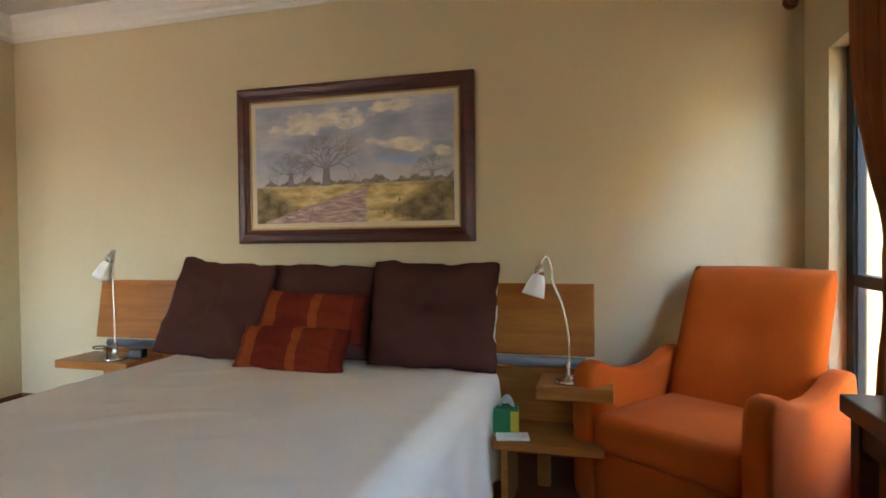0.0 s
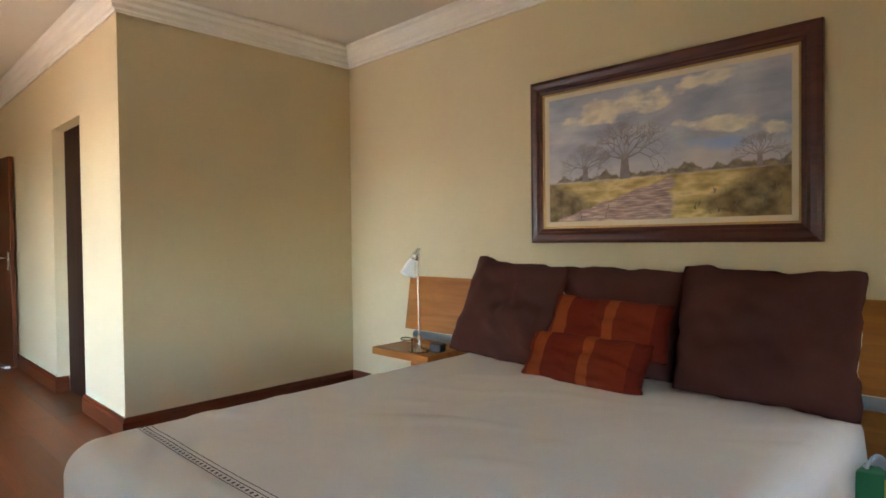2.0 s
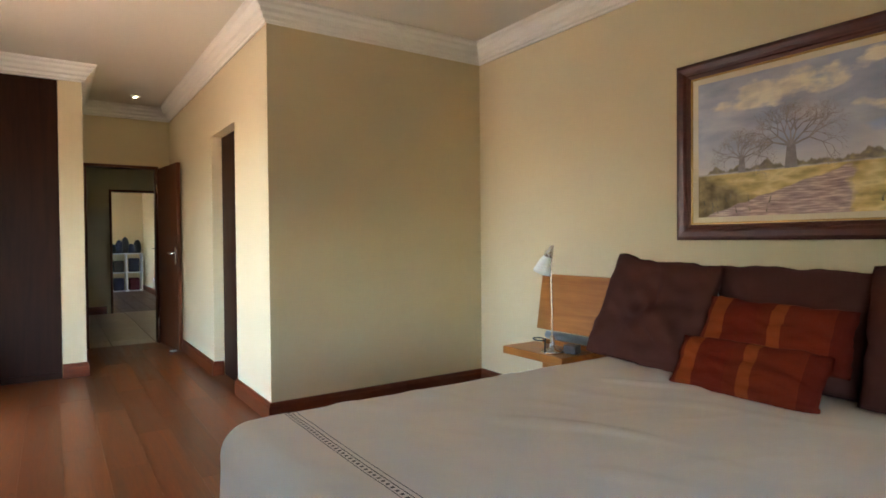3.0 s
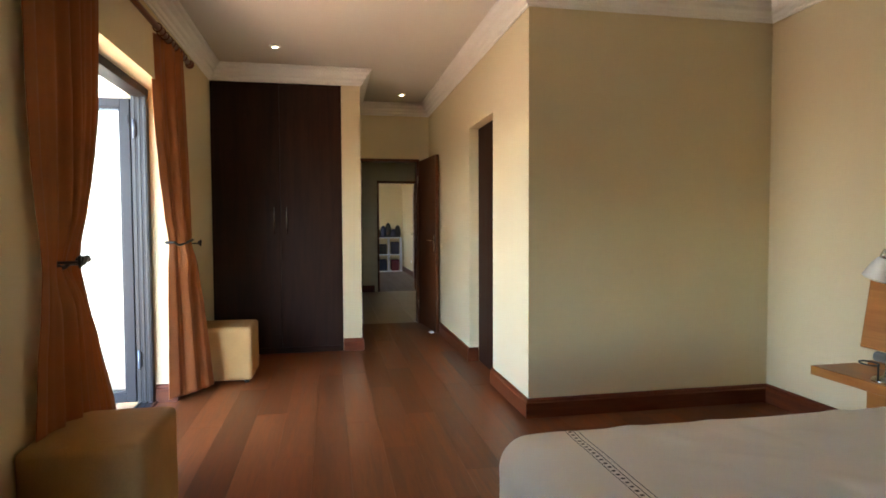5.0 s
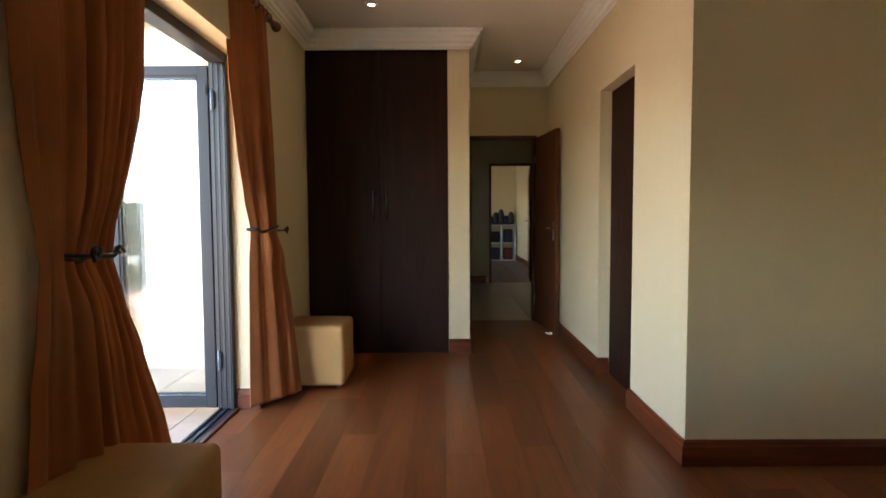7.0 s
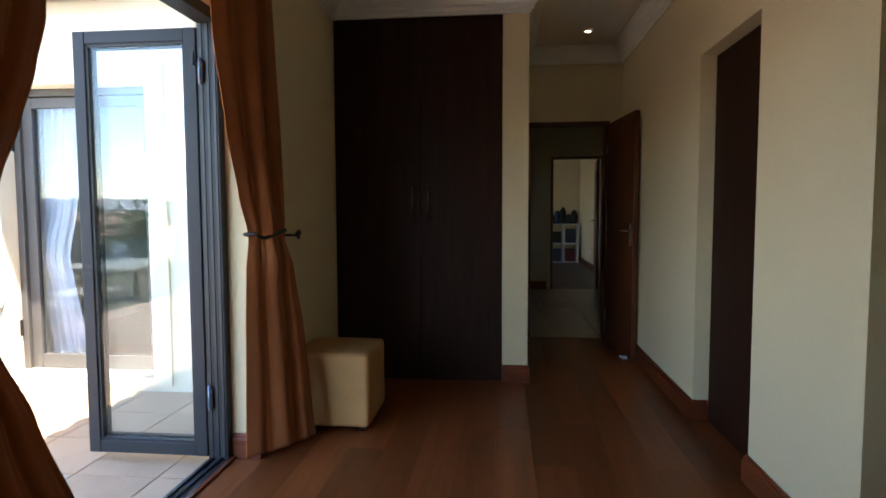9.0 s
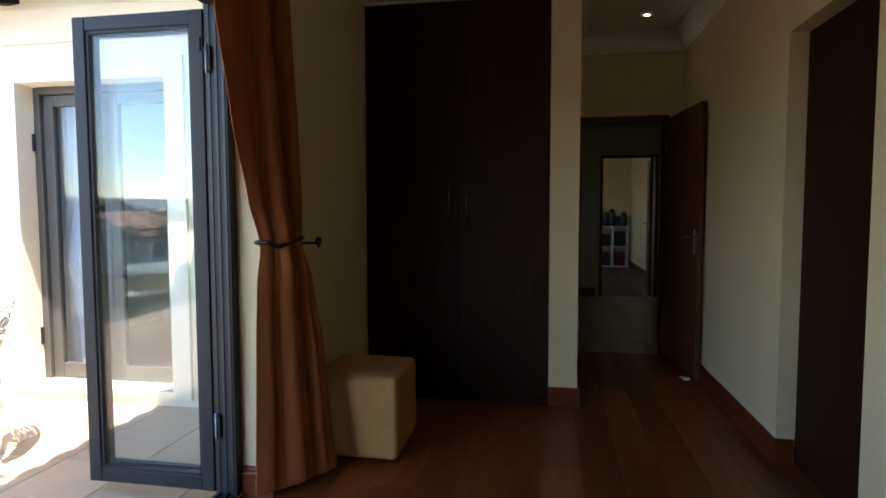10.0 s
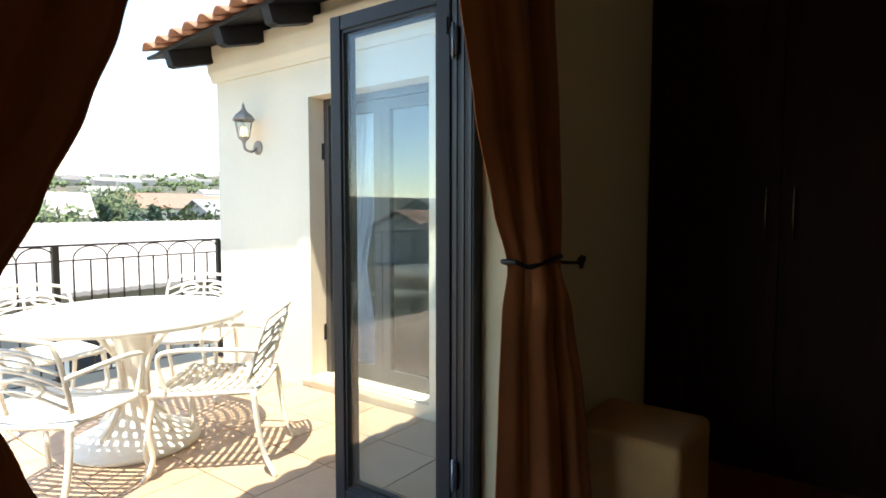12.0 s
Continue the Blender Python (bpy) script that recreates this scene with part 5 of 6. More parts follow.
# ---- roofs ----
def pantile_mesh(length=0.36, width=0.215):
    """One curved roof tile, thick, running down -y in its own frame."""
    bm = bmesh.new()
    n, th = 8, 0.014
    def prof(t):
        return (t - 0.5) * width, 0.045 * math.sin(math.pi * min(1, t / 0.72)) if t < 0.72 else -0.018 * math.sin(math.pi * (t - 0.72) / 0.28)
    rows = []
    for y, lift in ((0, 0.018), (length, 0.0)):
        rows.append(([bm.verts.new((prof(i / n)[0], -length / 2 + y, prof(i / n)[1] + lift)) for i in range(n + 1)], [bm.verts.new((prof(i / n)[0], -length / 2 + y, prof(i / n)[1] + lift - th)) for i in range(n + 1)]))
    (t0, b0), (t1, b1) = rows
    for i in range(n):
        bm.faces.new((t0[i], t0[i + 1], t1[i + 1], t1[i]))
        bm.faces.new((b0[i], b1[i], b1[i + 1], b0[i + 1]))
        bm.faces.new((t0[i], b0[i], b0[i + 1], t0[i + 1]))
        bm.faces.new((t1[i], t1[i + 1], b1[i + 1], b1[i]))
    bm.faces.new((t0[0], t1[0], b1[0], b0[0]))
    bm.faces.new((t0[n], b0[n], b1[n], t1[n]))
    return mesh_of("roof_tile", bm, ROOFTILE, True)


PANTILE = pantile_mesh()


def tiled_eave(name, label, edge, count, rows, out_rz, pitch, rafters, rise=0.0):
    """Eaves of a tiled roof. edge: the first tile's foot; rise: degrees by which the eave climbs along its run."""
    r = thing(name, label, "roof", edge, out_rz, "", "structure")
    r.matrix_basis = r.matrix_basis @ pose(0, 0, 0, 0, -rise, 0)
    part("roof_deck", boxes(((-0.1, 0.04, -0.045), (count * 0.2 + 0.02, rows * 0.30 + 0.1, -0.02))), RAFTER, r, "dark boarding under the tiles", False, pose(0, 0, 0, pitch))
    for x in rafters:
        part("rafter", extrude_profile([(0.02, -0.05), (0.02, -0.16), (0.06, -0.18), (rows * 0.3, -0.18), (rows * 0.3, -0.05)], 0, x - 0.04, x + 0.04), RAFTER, r, "dark painted rafter tail", False, pose(0, 0, 0, pitch))
    for i in range(count):
        for j in range(rows):
            t = new("roof_tile", PANTILE)
            t.parent = r
            t.matrix_basis = pose(0, 0, 0, pitch) @ pose(0.1 + i * 0.2, 0.15 + j * 0.30, 0.008 + 0.004 * ((i * 7 + j * 3) % 5) / 5, 1.5, 0, 0)
    return r


# wing eave runs along y and rises to the west; its own x axis points north, y axis west
tiled_eave("roof_wing", "terracotta tiled eaves with dark rafter tails over the wing", (-5.17, -3.86, 2.55), 17, 4, 90, 17, (0.22, 0.92, 1.48, 2.2, 2.85), 4.2)
# main eave runs along x above the balcony doors and rises to the north
tiled_eave("roof_main", "terracotta tiled eaves above the balcony doors", (-5.1, -0.97, 2.58), 34, 3, 0, 17, (4.6, 5.3, 6.0))
# Carried past the east wall, out of view, to keep sun off the window.
structure("roof_cover", extrude_profile([(-0.30, 2.86), (4.3, 4.2), (4.3, 4.3), (-0.30, 2.93)], 0, -17.0, 2.45), ROOFTILE, "terracotta main roof above the ceiling", "roof")
structure("roof_cover_wing", extrude_profile([(WX + 0.02, 2.78), (WX - 3.0, 3.7), (WX - 3.0, 3.8), (WX + 0.02, 2.88)], 1, -3.8, -0.2), ROOFTILE, "terracotta wing roof", "roof")

# ---- wall lantern ----
lan = thing("wall_lantern", "dark bronze coach lantern with a lit bulb on the plaster wall", "lantern", (WX, -3.10, 1.79))
BRONZE = mat("weathered_bronze", (0.30, 0.275, 0.25), 0.55, 0.25, 20, 120, 0.2, 0.3)
part("wall_plate", lathe([(0, 0), (0.055, 0), (0.055, 0.008), (0.03, 0.02), (0, 0.022)], 20), BRONZE, lan, "", True, pose(0, 0, 0, 0, 90, 0))
part("arm", tube(bow([(0.01, 0, 0), (0.06, 0, -0.035), (0.12, 0, -0.02), (0.13, 0, 0.03)], 8), 0.010, 8), BRONZE, lan, "", True)
part("cup", lathe([(0, 0.0), (0.012, 0.0), (0.02, 0.02), (0.045, 0.04), (0.05, 0.05), (0, 0.05)], 6), BRONZE, lan, "", False, pose(0.13, 0, 0.02))
for k in range(6):
    a, b = math.pi * 2 * k / 6, math.pi * 2 * (k + 1) / 6
    lo, hi = 0.045, 0.072
    part("bar", tube([(0.13 + lo * math.cos(a), lo * math.sin(a), 0.07), (0.13 + hi * math.cos(a), hi * math.sin(a), 0.20)], 0.004, 6), BRONZE, lan)
    pb = bmesh.new()
    pb.faces.new([pb.verts.new(v) for v in ((0.13 + lo * math.cos(a), lo * math.sin(a), 0.07), (0.13 + lo * math.cos(b), lo * math.sin(b), 0.07), (0.13 + hi * math.cos(b), hi * math.sin(b), 0.20), (0.13 + hi * math.cos(a), hi * math.sin(a), 0.20))])
    pn = part("pane", pb, GLASS, lan, "clear lantern glass")
    pn.modifiers.new("thick", 'SOLIDIFY').thickness = 0.002
    pn.visible_shadow = False
part("hood", lathe([(0.088, 0.195), (0.092, 0.205), (0.07, 0.235), (0.035, 0.262), (0.02, 0.28), (0.012, 0.30), (0.014, 0.31), (0.004, 0.325), (0, 0.35)], 6, (0.13, 0, 0)), BRONZE, lan)
part("bulb", lathe([(0, 0.08), (0.018, 0.085), (0.024, 0.115), (0.018, 0.145), (0, 0.155)], 14, (0.13, 0, 0)), LANTERN_GLOW, lan, "glowing amber bulb", True)

# ---- railing ----
rail = thing("balcony_railing", "dark wrought-iron balcony railing with small arches", "railing", (0, -3.90, TZ))
RX0, PITCH, BAYS = -5.78, 0.1185, 6
def bar(a, b, r, name="baluster"):
    part(name, tube([a, b], r, 6), IRON, rail)
x_end = RX0 + BAYS * 11 * PITCH
part("top_rail", rbox((RX0, -0.02, 1.062), (x_end, 0.02, 1.076), 0.003), IRON, rail)
part("middle_rail", rbox((RX0, -0.010, 0.952), (x_end, 0.010, 0.962), 0.002), IRON, rail)
part("bottom_rail", rbox((RX0, -0.012, 0.09), (x_end, 0.012, 0.10), 0.002), IRON, rail)
for k in range(BAYS + 1):
    x = RX0 + k * 11 * PITCH
    part("post", rbox((x - 0.022, -0.022, 0.0), (x + 0.022, 0.022, 1.062), 0.003), IRON, rail)
    if k == BAYS:
        break
    for j in range(1, 11):
        bar((x + j * PITCH, 0, 0.095), (x + j * PITCH, 0, 0.955), 0.0065)
    for j in range(5):
        cx_ = x + (2 * j + 1) * PITCH
        part("arch", tube([(cx_ + PITCH * math.cos(a), 0, 0.96 + 0.10 * math.sin(a)) for a in (math.pi * q / 12 for q in range(13))], 0.005, 6), IRON, rail)

# ---- garden furniture ----
def lattice_lines():
    """The curling bars of a cast back, in its own (u, v)."""
    out = []
    for side in (-1, 1):
        for k in range(5):
            v0 = 0.06 + 0.17 * k
            out.append([(0.5 + side * 0.48 * (1 - q / 10), v0 + 0.26 * math.sin(q / 10 * 1.9) * (1 - 0.15 * k)) for q in range(11)])
        for k in range(2):
            cu, cv, rad = 0.5 + side * 0.20, 0.36 + 0.34 * k, 0.15 - 0.03 * k
            out.append([(cu + rad * math.cos(a), cv + rad * 0.8 * math.sin(a)) for a in (math.pi * 2 * q / 14 for q in range(15))])
    out.append([(0.5, 0.0), (0.5, 0.5), (0.5, 1.0)])
    return out


def garden_chair_build():
    ch = thing("garden_chair", "white cast-aluminium garden chair with curling lattice back", "chair", (0, 0, TZ), 0, "garden chairs round the table")
    w, sd, sh, top = 0.27, 0.24, 0.43, 0.83
    def back_at(u, v):
        a = (u - 0.5) * 2
        return Vector((a * (w - 0.02 + 0.02 * v) * (1 - 0.25 * max(0, v - 0.7) * abs(a)), sd + 0.02 - 0.05 * a * a + 0.10 * v, sh + 0.05 + (top - sh - 0.05) * (v - 0.10 * a * a * v)))
    def seat_at(u, v):
        a, b = (u - 0.5) * 2, (v - 0.5) * 2
        return Vector((a * w * (1 - 0.06 * b), b * sd, sh - 0.012 * (1 - a * a)))
    for ln in lattice_lines():
        part("back_bar", tube([back_at(u, v) for u, v in ln], 0.0085, 6), WHITE_ALU, ch, "", True)
    part("back_frame", tube([back_at(0, v / 8) for v in range(9)] + [back_at(u / 10, 1) for u in range(1, 11)] + [back_at(1, 1 - v / 8) for v in range(1, 9)], 0.011, 8), WHITE_ALU, ch, "", True)
    for k in range(11):
        part("seat_slat", tube([seat_at(u / 8, 0.04 + 0.092 * k + 0.03 * math.sin(u / 8 * math.pi)) for u in range(9)], 0.013, 6), WHITE_ALU, ch, "", True)
    for k in range(5):
        part("seat_brace", tube([seat_at(0.1 + 0.2 * k, v / 6) - Vector((0, 0, 0.01)) for v in range(7)], 0.008, 6), WHITE_ALU, ch, "", True)
    part("seat_frame", tube([seat_at(0, 0), seat_at(0.5, -0.03), seat_at(1, 0), seat_at(1.0, 0.5), seat_at(1, 1), seat_at(0.5, 1), seat_at(0, 1), seat_at(0, 0.5), seat_at(0, 0)], 0.013, 8), WHITE_ALU, ch, "", True)
    for sx in (-1, 1):
        part("leg", tube(bow([(sx * w, -sd + 0.01, sh), (sx * (w + 0.01), -sd - 0.02, 0.25), (sx * (w - 0.005), -sd - 0.01, 0.10), (sx * (w + 0.015), -sd - 0.05, 0.0)], 6), [0.017 - 0.004 * q / 18 for q in range(19)], 8), WHITE_ALU, ch, "", True)
        part("leg", tube(bow([(sx * (w - 0.01), sd, sh), (sx * (w - 0.01), sd + 0.02, 0.25), (sx * (w - 0.02), sd + 0.05, 0.10), (sx * (w - 0.01), sd + 0.10, 0.0)], 6), [0.016 - 0.004 * q / 18 for q in range(19)], 8), WHITE_ALU, ch, "", True)
        part("armrest", tube(bow([(sx * w, sd + 0.03, 0.64), (sx * (w + 0.03), 0.08, 0.655), (sx * (w + 0.035), -0.12, 0.65), (sx * (w + 0.03), -0.2, 0.61), (sx * (w + 0.01), -0.17, sh)], 6), 0.012, 8), WHITE_ALU, ch, "", True)
    return ch


def face(fx, fy):
    """Turn, in degrees, that makes a chair built facing -y look along (fx, fy)."""
    return math.degrees(math.atan2(fx, -fy))


ch0 = garden_chair_build()
ch0.matrix_basis = pose(-4.55, -1.93, TZ, 0, 0, face(0.60, -0.70))
for x, y, fx, fy in ((-3.84, -2.13, -0.85, -0.52), (-5.05, -3.14, 0.75, 0.62), (-4.18, -3.32, 0.05, 1.0)):
    copy_thing(ch0, pose(x, y, TZ, 0, 0, face(fx, fy)))

tab = thing("garden_table", "round white cast-aluminium table with a pierced top on a pedestal", "table", (-4.36, -2.50, TZ))
TSX = 1.0
TR, TH = 0.60, 0.745
tt = bmesh.new()
rings_t = 8
for k in range(rings_t):
    r0 = 0.06 + (TR - 0.10) * k / rings_t
    n = 8 + 8 * k
    ro_, ri = r0 + 0.5 * (TR - 0.1) / rings_t, r0
    tube([(ri * math.cos(2 * math.pi * q / 48), ri * math.sin(2 * math.pi * q / 48), TH) for q in range(49)], 0.014, 5, False, tt)
    for q in range(n):
        a = 2 * math.pi * (q + 0.5 * (k % 2)) / n
        tube([(r0 * math.cos(a), r0 * math.sin(a), TH), ((r0 + (TR - 0.1) / rings_t) * math.cos(a + 0.2 / (k + 1)), (r0 + (TR - 0.1) / rings_t) * math.sin(a + 0.2 / (k + 1)), TH)], 0.017, 5, True, tt)
for v in tt.verts:
    v.co.x *= TSX
part("pierced_top", tt, WHITE_ALU, tab, "pierced cast table top", True)
part("rim", lathe([(TR - 0.07, -0.012), (TR, -0.02), (TR + 0.006, 0.0), (TR, 0.016), (TR - 0.07, 0.014), (TR - 0.07, -0.012)], 72, (0, 0, TH)), WHITE_ALU, tab, "", True, Matrix.Diagonal((TSX, 1, 1, 1)))
part("boss", lathe([(0, TH - 0.03), (0.12, TH - 0.03), (0.12, TH + 0.012), (0, TH + 0.014)], 24), WHITE_ALU, tab, "", True)
part("pedestal", lathe([(0.33, 0.0), (0.345, 0.012), (0.34, 0.03), (0.31, 0.055), (0.24, 0.085), (0.16, 0.13), (0.105, 0.19), (0.085, 0.27), (0.08, 0.40), (0.085, 0.55), (0.10, 0.62), (0.13, 0.70), (0.13, TH - 0.03)], 40), WHITE_ALU, tab, "", True)
for k in range(4):
    a = math.pi * 0.5 * k + 0.4
    part("rib", tube(bow([(0.30 * math.cos(a), 0.30 * math.sin(a), TH - 0.02), (0.11 * math.cos(a), 0.11 * math.sin(a), 0.5), (0.11 * math.cos(a), 0.11 * math.sin(a), 0.25), (0.24 * math.cos(a), 0.24 * math.sin(a), 0.09)], 6), 0.015, 6), WHITE_ALU, tab, "", True)

# ---- land and neighbours ----
CEN = Vector((-4.0, -6.0, 0))


def land_z(x, y):
    r, th = math.hypot(x - CEN.x, y - CEN.y), math.atan2(y - CEN.y, x - CEN.x)
    z = -3.5 - 0.3 * min(1, max(0, (r - 18) / 20))
    z += 4.5 * min(1, max(0, (r - 40) / 160)) ** 1.2
    west = 0.5 + 0.5 * math.cos(th + 2.35)
    z += max(0, r - 220) * (0.012 + 0.052 * west ** 2) * (1 if r < 1500 else 0) + (1280 * (0.012 + 0.052 * west ** 2) if r >= 1500 else 0)
    k = min(1, max(0, (r - 60) / 300))
    z += k * (6 * noise.noise(Vector((x / 160, y / 160, 1))) + 14 * k * noise.noise(Vector((x / 420, y / 420, 4))))
    return z


gb = bmesh.new()
radii = [0.5, 8, 14, 20, 28, 38, 50, 65, 85, 110, 140, 180, 230, 290, 360, 450, 560, 700, 860, 1050, 1250, 1500, 2000, 3500]
ringv = [[gb.verts.new((CEN.x + r * math.cos(a), CEN.y + r * math.sin(a), land_z(CEN.x + r * math.cos(a), CEN.y + r * math.sin(a)))) for a in (2 * math.pi * k / 160 for k in range(160))] for r in radii]
for a, b in zip(ringv, ringv[1:]):
    for k in range(160):
        gb.faces.new((a[k], b[k], b[(k + 1) % 160], a[(k + 1) % 160]))
gb.faces.new(ringv[0])


def land_mat():
    m, n, l, b = node_mat("dry_grass_and_scrub")
    tc = n.new("ShaderNodeTexCoord")
    a, c, d = (n.new("ShaderNodeTexNoise") for _ in range(3))
    for t, sc in ((a, 0.02), (c, 0.18), (d, 1.6)):
        t.inputs["Scale"].default_value, t.inputs["Detail"].default_value = sc, 6
        l.new(tc.outputs["Object"], t.inputs["Vector"])
    sm = n.new("ShaderNodeMath")
    sm.operation = 'MULTIPLY_ADD'
    l.new(c.outputs["Fac"], sm.inputs[0])
    sm.inputs[1].default_value = 0.7
    l.new(a.outputs["Fac"], sm.inputs[2])
    rp = n.new("ShaderNodeValToRGB")
    e = rp.color_ramp.elements
    e[0].position, e[0].color = 0.68, (0.045, 0.058, 0.030, 1)
    e[1].position, e[1].color = 0.98, (0.135, 0.112, 0.075, 1)
    e.new(0.82).color = (0.062, 0.066, 0.038, 1)
    l.new(sm.outputs[0], rp.inputs[0])
    l.new(rp.outputs[0], b.inputs["Base Color"])
    b.inputs["Roughness"].default_value = 0.95
    bp = n.new("ShaderNodeBump")
    bp.inputs["Strength"].default_value, bp.inputs["Distance"].default_value = 0.5, 0.3
    l.new(d.outputs["Fac"], bp.inputs["Height"])
    l.new(bp.outputs["Normal"], b.inputs["Normal"])
    return m


structure("ground", gb, land_mat(), "dry grassy valley floor and scrub hillside", "ground", True)

ROOF_PALE = mat("pale_corrugated_roof", (0.44, 0.37, 0.32), 0.7, 0.12, 1.2, 20, 0.2)
ROOF_GREY = mat("grey_roof", (0.26, 0.25, 0.25), 0.7, 0.12, 1.2, 20, 0.2)
ROOF_RED = mat("brown_tile_roof", (0.30, 0.17, 0.12), 0.8, 0.15, 1.2, 20, 0.3)
HOUSE_W = mat("pale_house_plaster", (0.62, 0.56, 0.46), 0.85, 0.08, 0.8, 20, 0.2)
HOUSE_G = mat("grey_house_plaster", (0.34, 0.32, 0.28), 0.85, 0.1, 0.8, 20, 0.2)
DARKGL = mat("dark_house_window", (0.03, 0.035, 0.045), 0.15, 0.1, 3, 30, 0.0)


def house(at, lx, ly, hz, rz, ridge, wallm, roofm, label, corr=False, base=3.0, windows=3, over=0.5):
    """A gabled house: walls down into the ground, overhanging roof, windows with frames."""
    h = thing("house", label, "house", at, rz, "neighbouring houses")
    prof = [(-ly / 2, -base), (ly / 2, -base), (ly / 2, hz), (0, hz + ridge * (1 - over / (ly / 2 + over))), (-ly / 2, hz)]
    part("wall", extrude_profile(prof, 0, -lx / 2, lx / 2), wallm, h)
    n = int(2 * (lx + 2 * over) / 0.19) if corr else 1
    rb_ = bmesh.new()
    for s in (-1, 1):
        top_, bot = [], []
        for i in range(n + 1):
            x = -lx / 2 - over + (lx + 2 * over) * i / n
            w = 0.02 * (i % 2) if corr else 0
            top_.append((rb_.verts.new((x, 0, hz + ridge + w + 0.12)), rb_.verts.new((x, s * (ly / 2 + over), hz + w + 0.10 - ridge * over / (ly / 2) * 0.3))))
            bot.append((rb_.verts.new((x, 0, hz + ridge + w)), rb_.verts.new((x, s * (ly / 2 + over), hz + w - 0.0 - ridge * over / (ly / 2) * 0.3))))
        for i in range(n):
            rb_.faces.new((top_[i][0], top_[i][1], top_[i + 1][1], top_[i + 1][0]))
            rb_.faces.new((bot[i][0], bot[i + 1][0], bot[i + 1][1], bot[i][1]))
            rb_.faces.new((top_[i][1], bot[i][1], bot[i + 1][1], top_[i + 1][1]))
        for i in (0, n):
            rb_.faces.new((top_[i][0], bot[i][0], bot[i][1], top_[i][1]))
    bmesh.ops.recalc_face_normals(rb_, faces=list(rb_.faces))
    part("roof", rb_, roofm, h)
    for s in (-1, 1):
        for k in range(windows):
            x = -lx / 2 + lx * (k + 0.5) / windows
            wv = part("window", rbox((x - 0.75, s * ly / 2 - 0.03, hz - 1.75), (x + 0.75, s * ly / 2 + 0.03, hz - 0.55), 0.01, 1), CORNICE, h, "pale framed window")
            part("pane", boxes(((x - 0.67, s * ly / 2 - 0.045, hz - 1.67), (x - 0.03, s * ly / 2 + 0.045, hz - 0.63)), ((x + 0.03, s * ly / 2 - 0.045, hz - 1.67), (x + 0.67, s * ly / 2 + 0.045, hz - 0.63))), DARKGL, wv)
    return h


house((-9.5, -17.2, -0.42), 17.0, 9.0, 0.0, 3, 1.25, HOUSE_G, ROOF_PALE, "low grey neighbour house with a pale corrugated roof", True, 3.2, 6)
house((3.5, -26, -1.2), 12, 8, 0.2, -12, 1.6, HOUSE_W, ROOF_PALE, "pale neighbour house behind the balcony", True, 3.2, 4)
rh = random.Random(21)
spots = ((-22, -62), (-60, -96), (-44, -58), (-28, -88), (-50, -92), (-14, -80), (-62, -78), (-8, -110), (-38, -120), (24, -52), (40, -34), (46, -10), (38, 12), (-70, -110), (60, -48), (34, -2))
for k, (x, y) in enumerate(spots):
    house((x, y, land_z(x, y) + 2.6), rh.uniform(9, 15), rh.uniform(7, 9), 0.3 + rh.choice((0, 0, 1.2)), rh.uniform(-35, 35), rh.uniform(1.4, 2.3), (HOUSE_W, HOUSE_W, HOUSE_G)[k % 3], (ROOF_PALE, ROOF_RED, ROOF_GREY)[k % 3], ("pale plastered house with a gabled roof on the slope", "cream house with a brown tiled roof", "grey house with a dull metal roof")[k % 3], False, 5.0, 3)
# far suburb: small gabled blocks, too many to count
fb = bmesh.new()
for k in range(260):
    a, r = rh.uniform(-2.9, -1.1), rh.uniform(150, 1100)
    x, y = CEN.x + r * math.cos(a), CEN.y + r * math.sin(a)
    z, sx, sy, hh = land_z(x, y), rh.uniform(4, 8), rh.uniform(3, 5), rh.uniform(3, 6)
    v = box(fb, (x - sx, y - sy, z - 3), (x + sx, y + sy, z + hh))
    p = [fb.verts.new(q) for q in ((x - sx, y - sy, z + hh), (x + sx, y - sy, z + hh), (x + sx, y + sy, z + hh), (x - sx, y + sy, z + hh), (x - sx, y, z + hh + 2), (x + sx, y, z + hh + 2))]
    for f in ((0, 1, 5, 4), (2, 3, 4, 5), (0, 4, 3), (1, 2, 5)):
        fb.faces.new([p[i] for i in f])
tagged(part("far_houses", fb, mat("far_house_plaster", (0.30, 0.28, 0.26), 0.9, 0.1, 0.2, 3, 0, rnd=0.45, island=True), None), "scattered pale houses on the far hillside", "houses", "", "stuff")

LEAF = mat("green_foliage", (0.105, 0.135, 0.055), 0.7, 0.3, 0.8, 8, 0.1, rnd=0.4, island=True)
LEAF2 = mat("blue_green_conifer_foliage", (0.065, 0.100, 0.060), 0.75, 0.3, 0.8, 8, 0.1, rnd=0.4, island=True)
BARK = mat("grey_brown_bark", (0.13, 0.10, 0.075), 0.9, 0.25, 8, 40, 0.5)


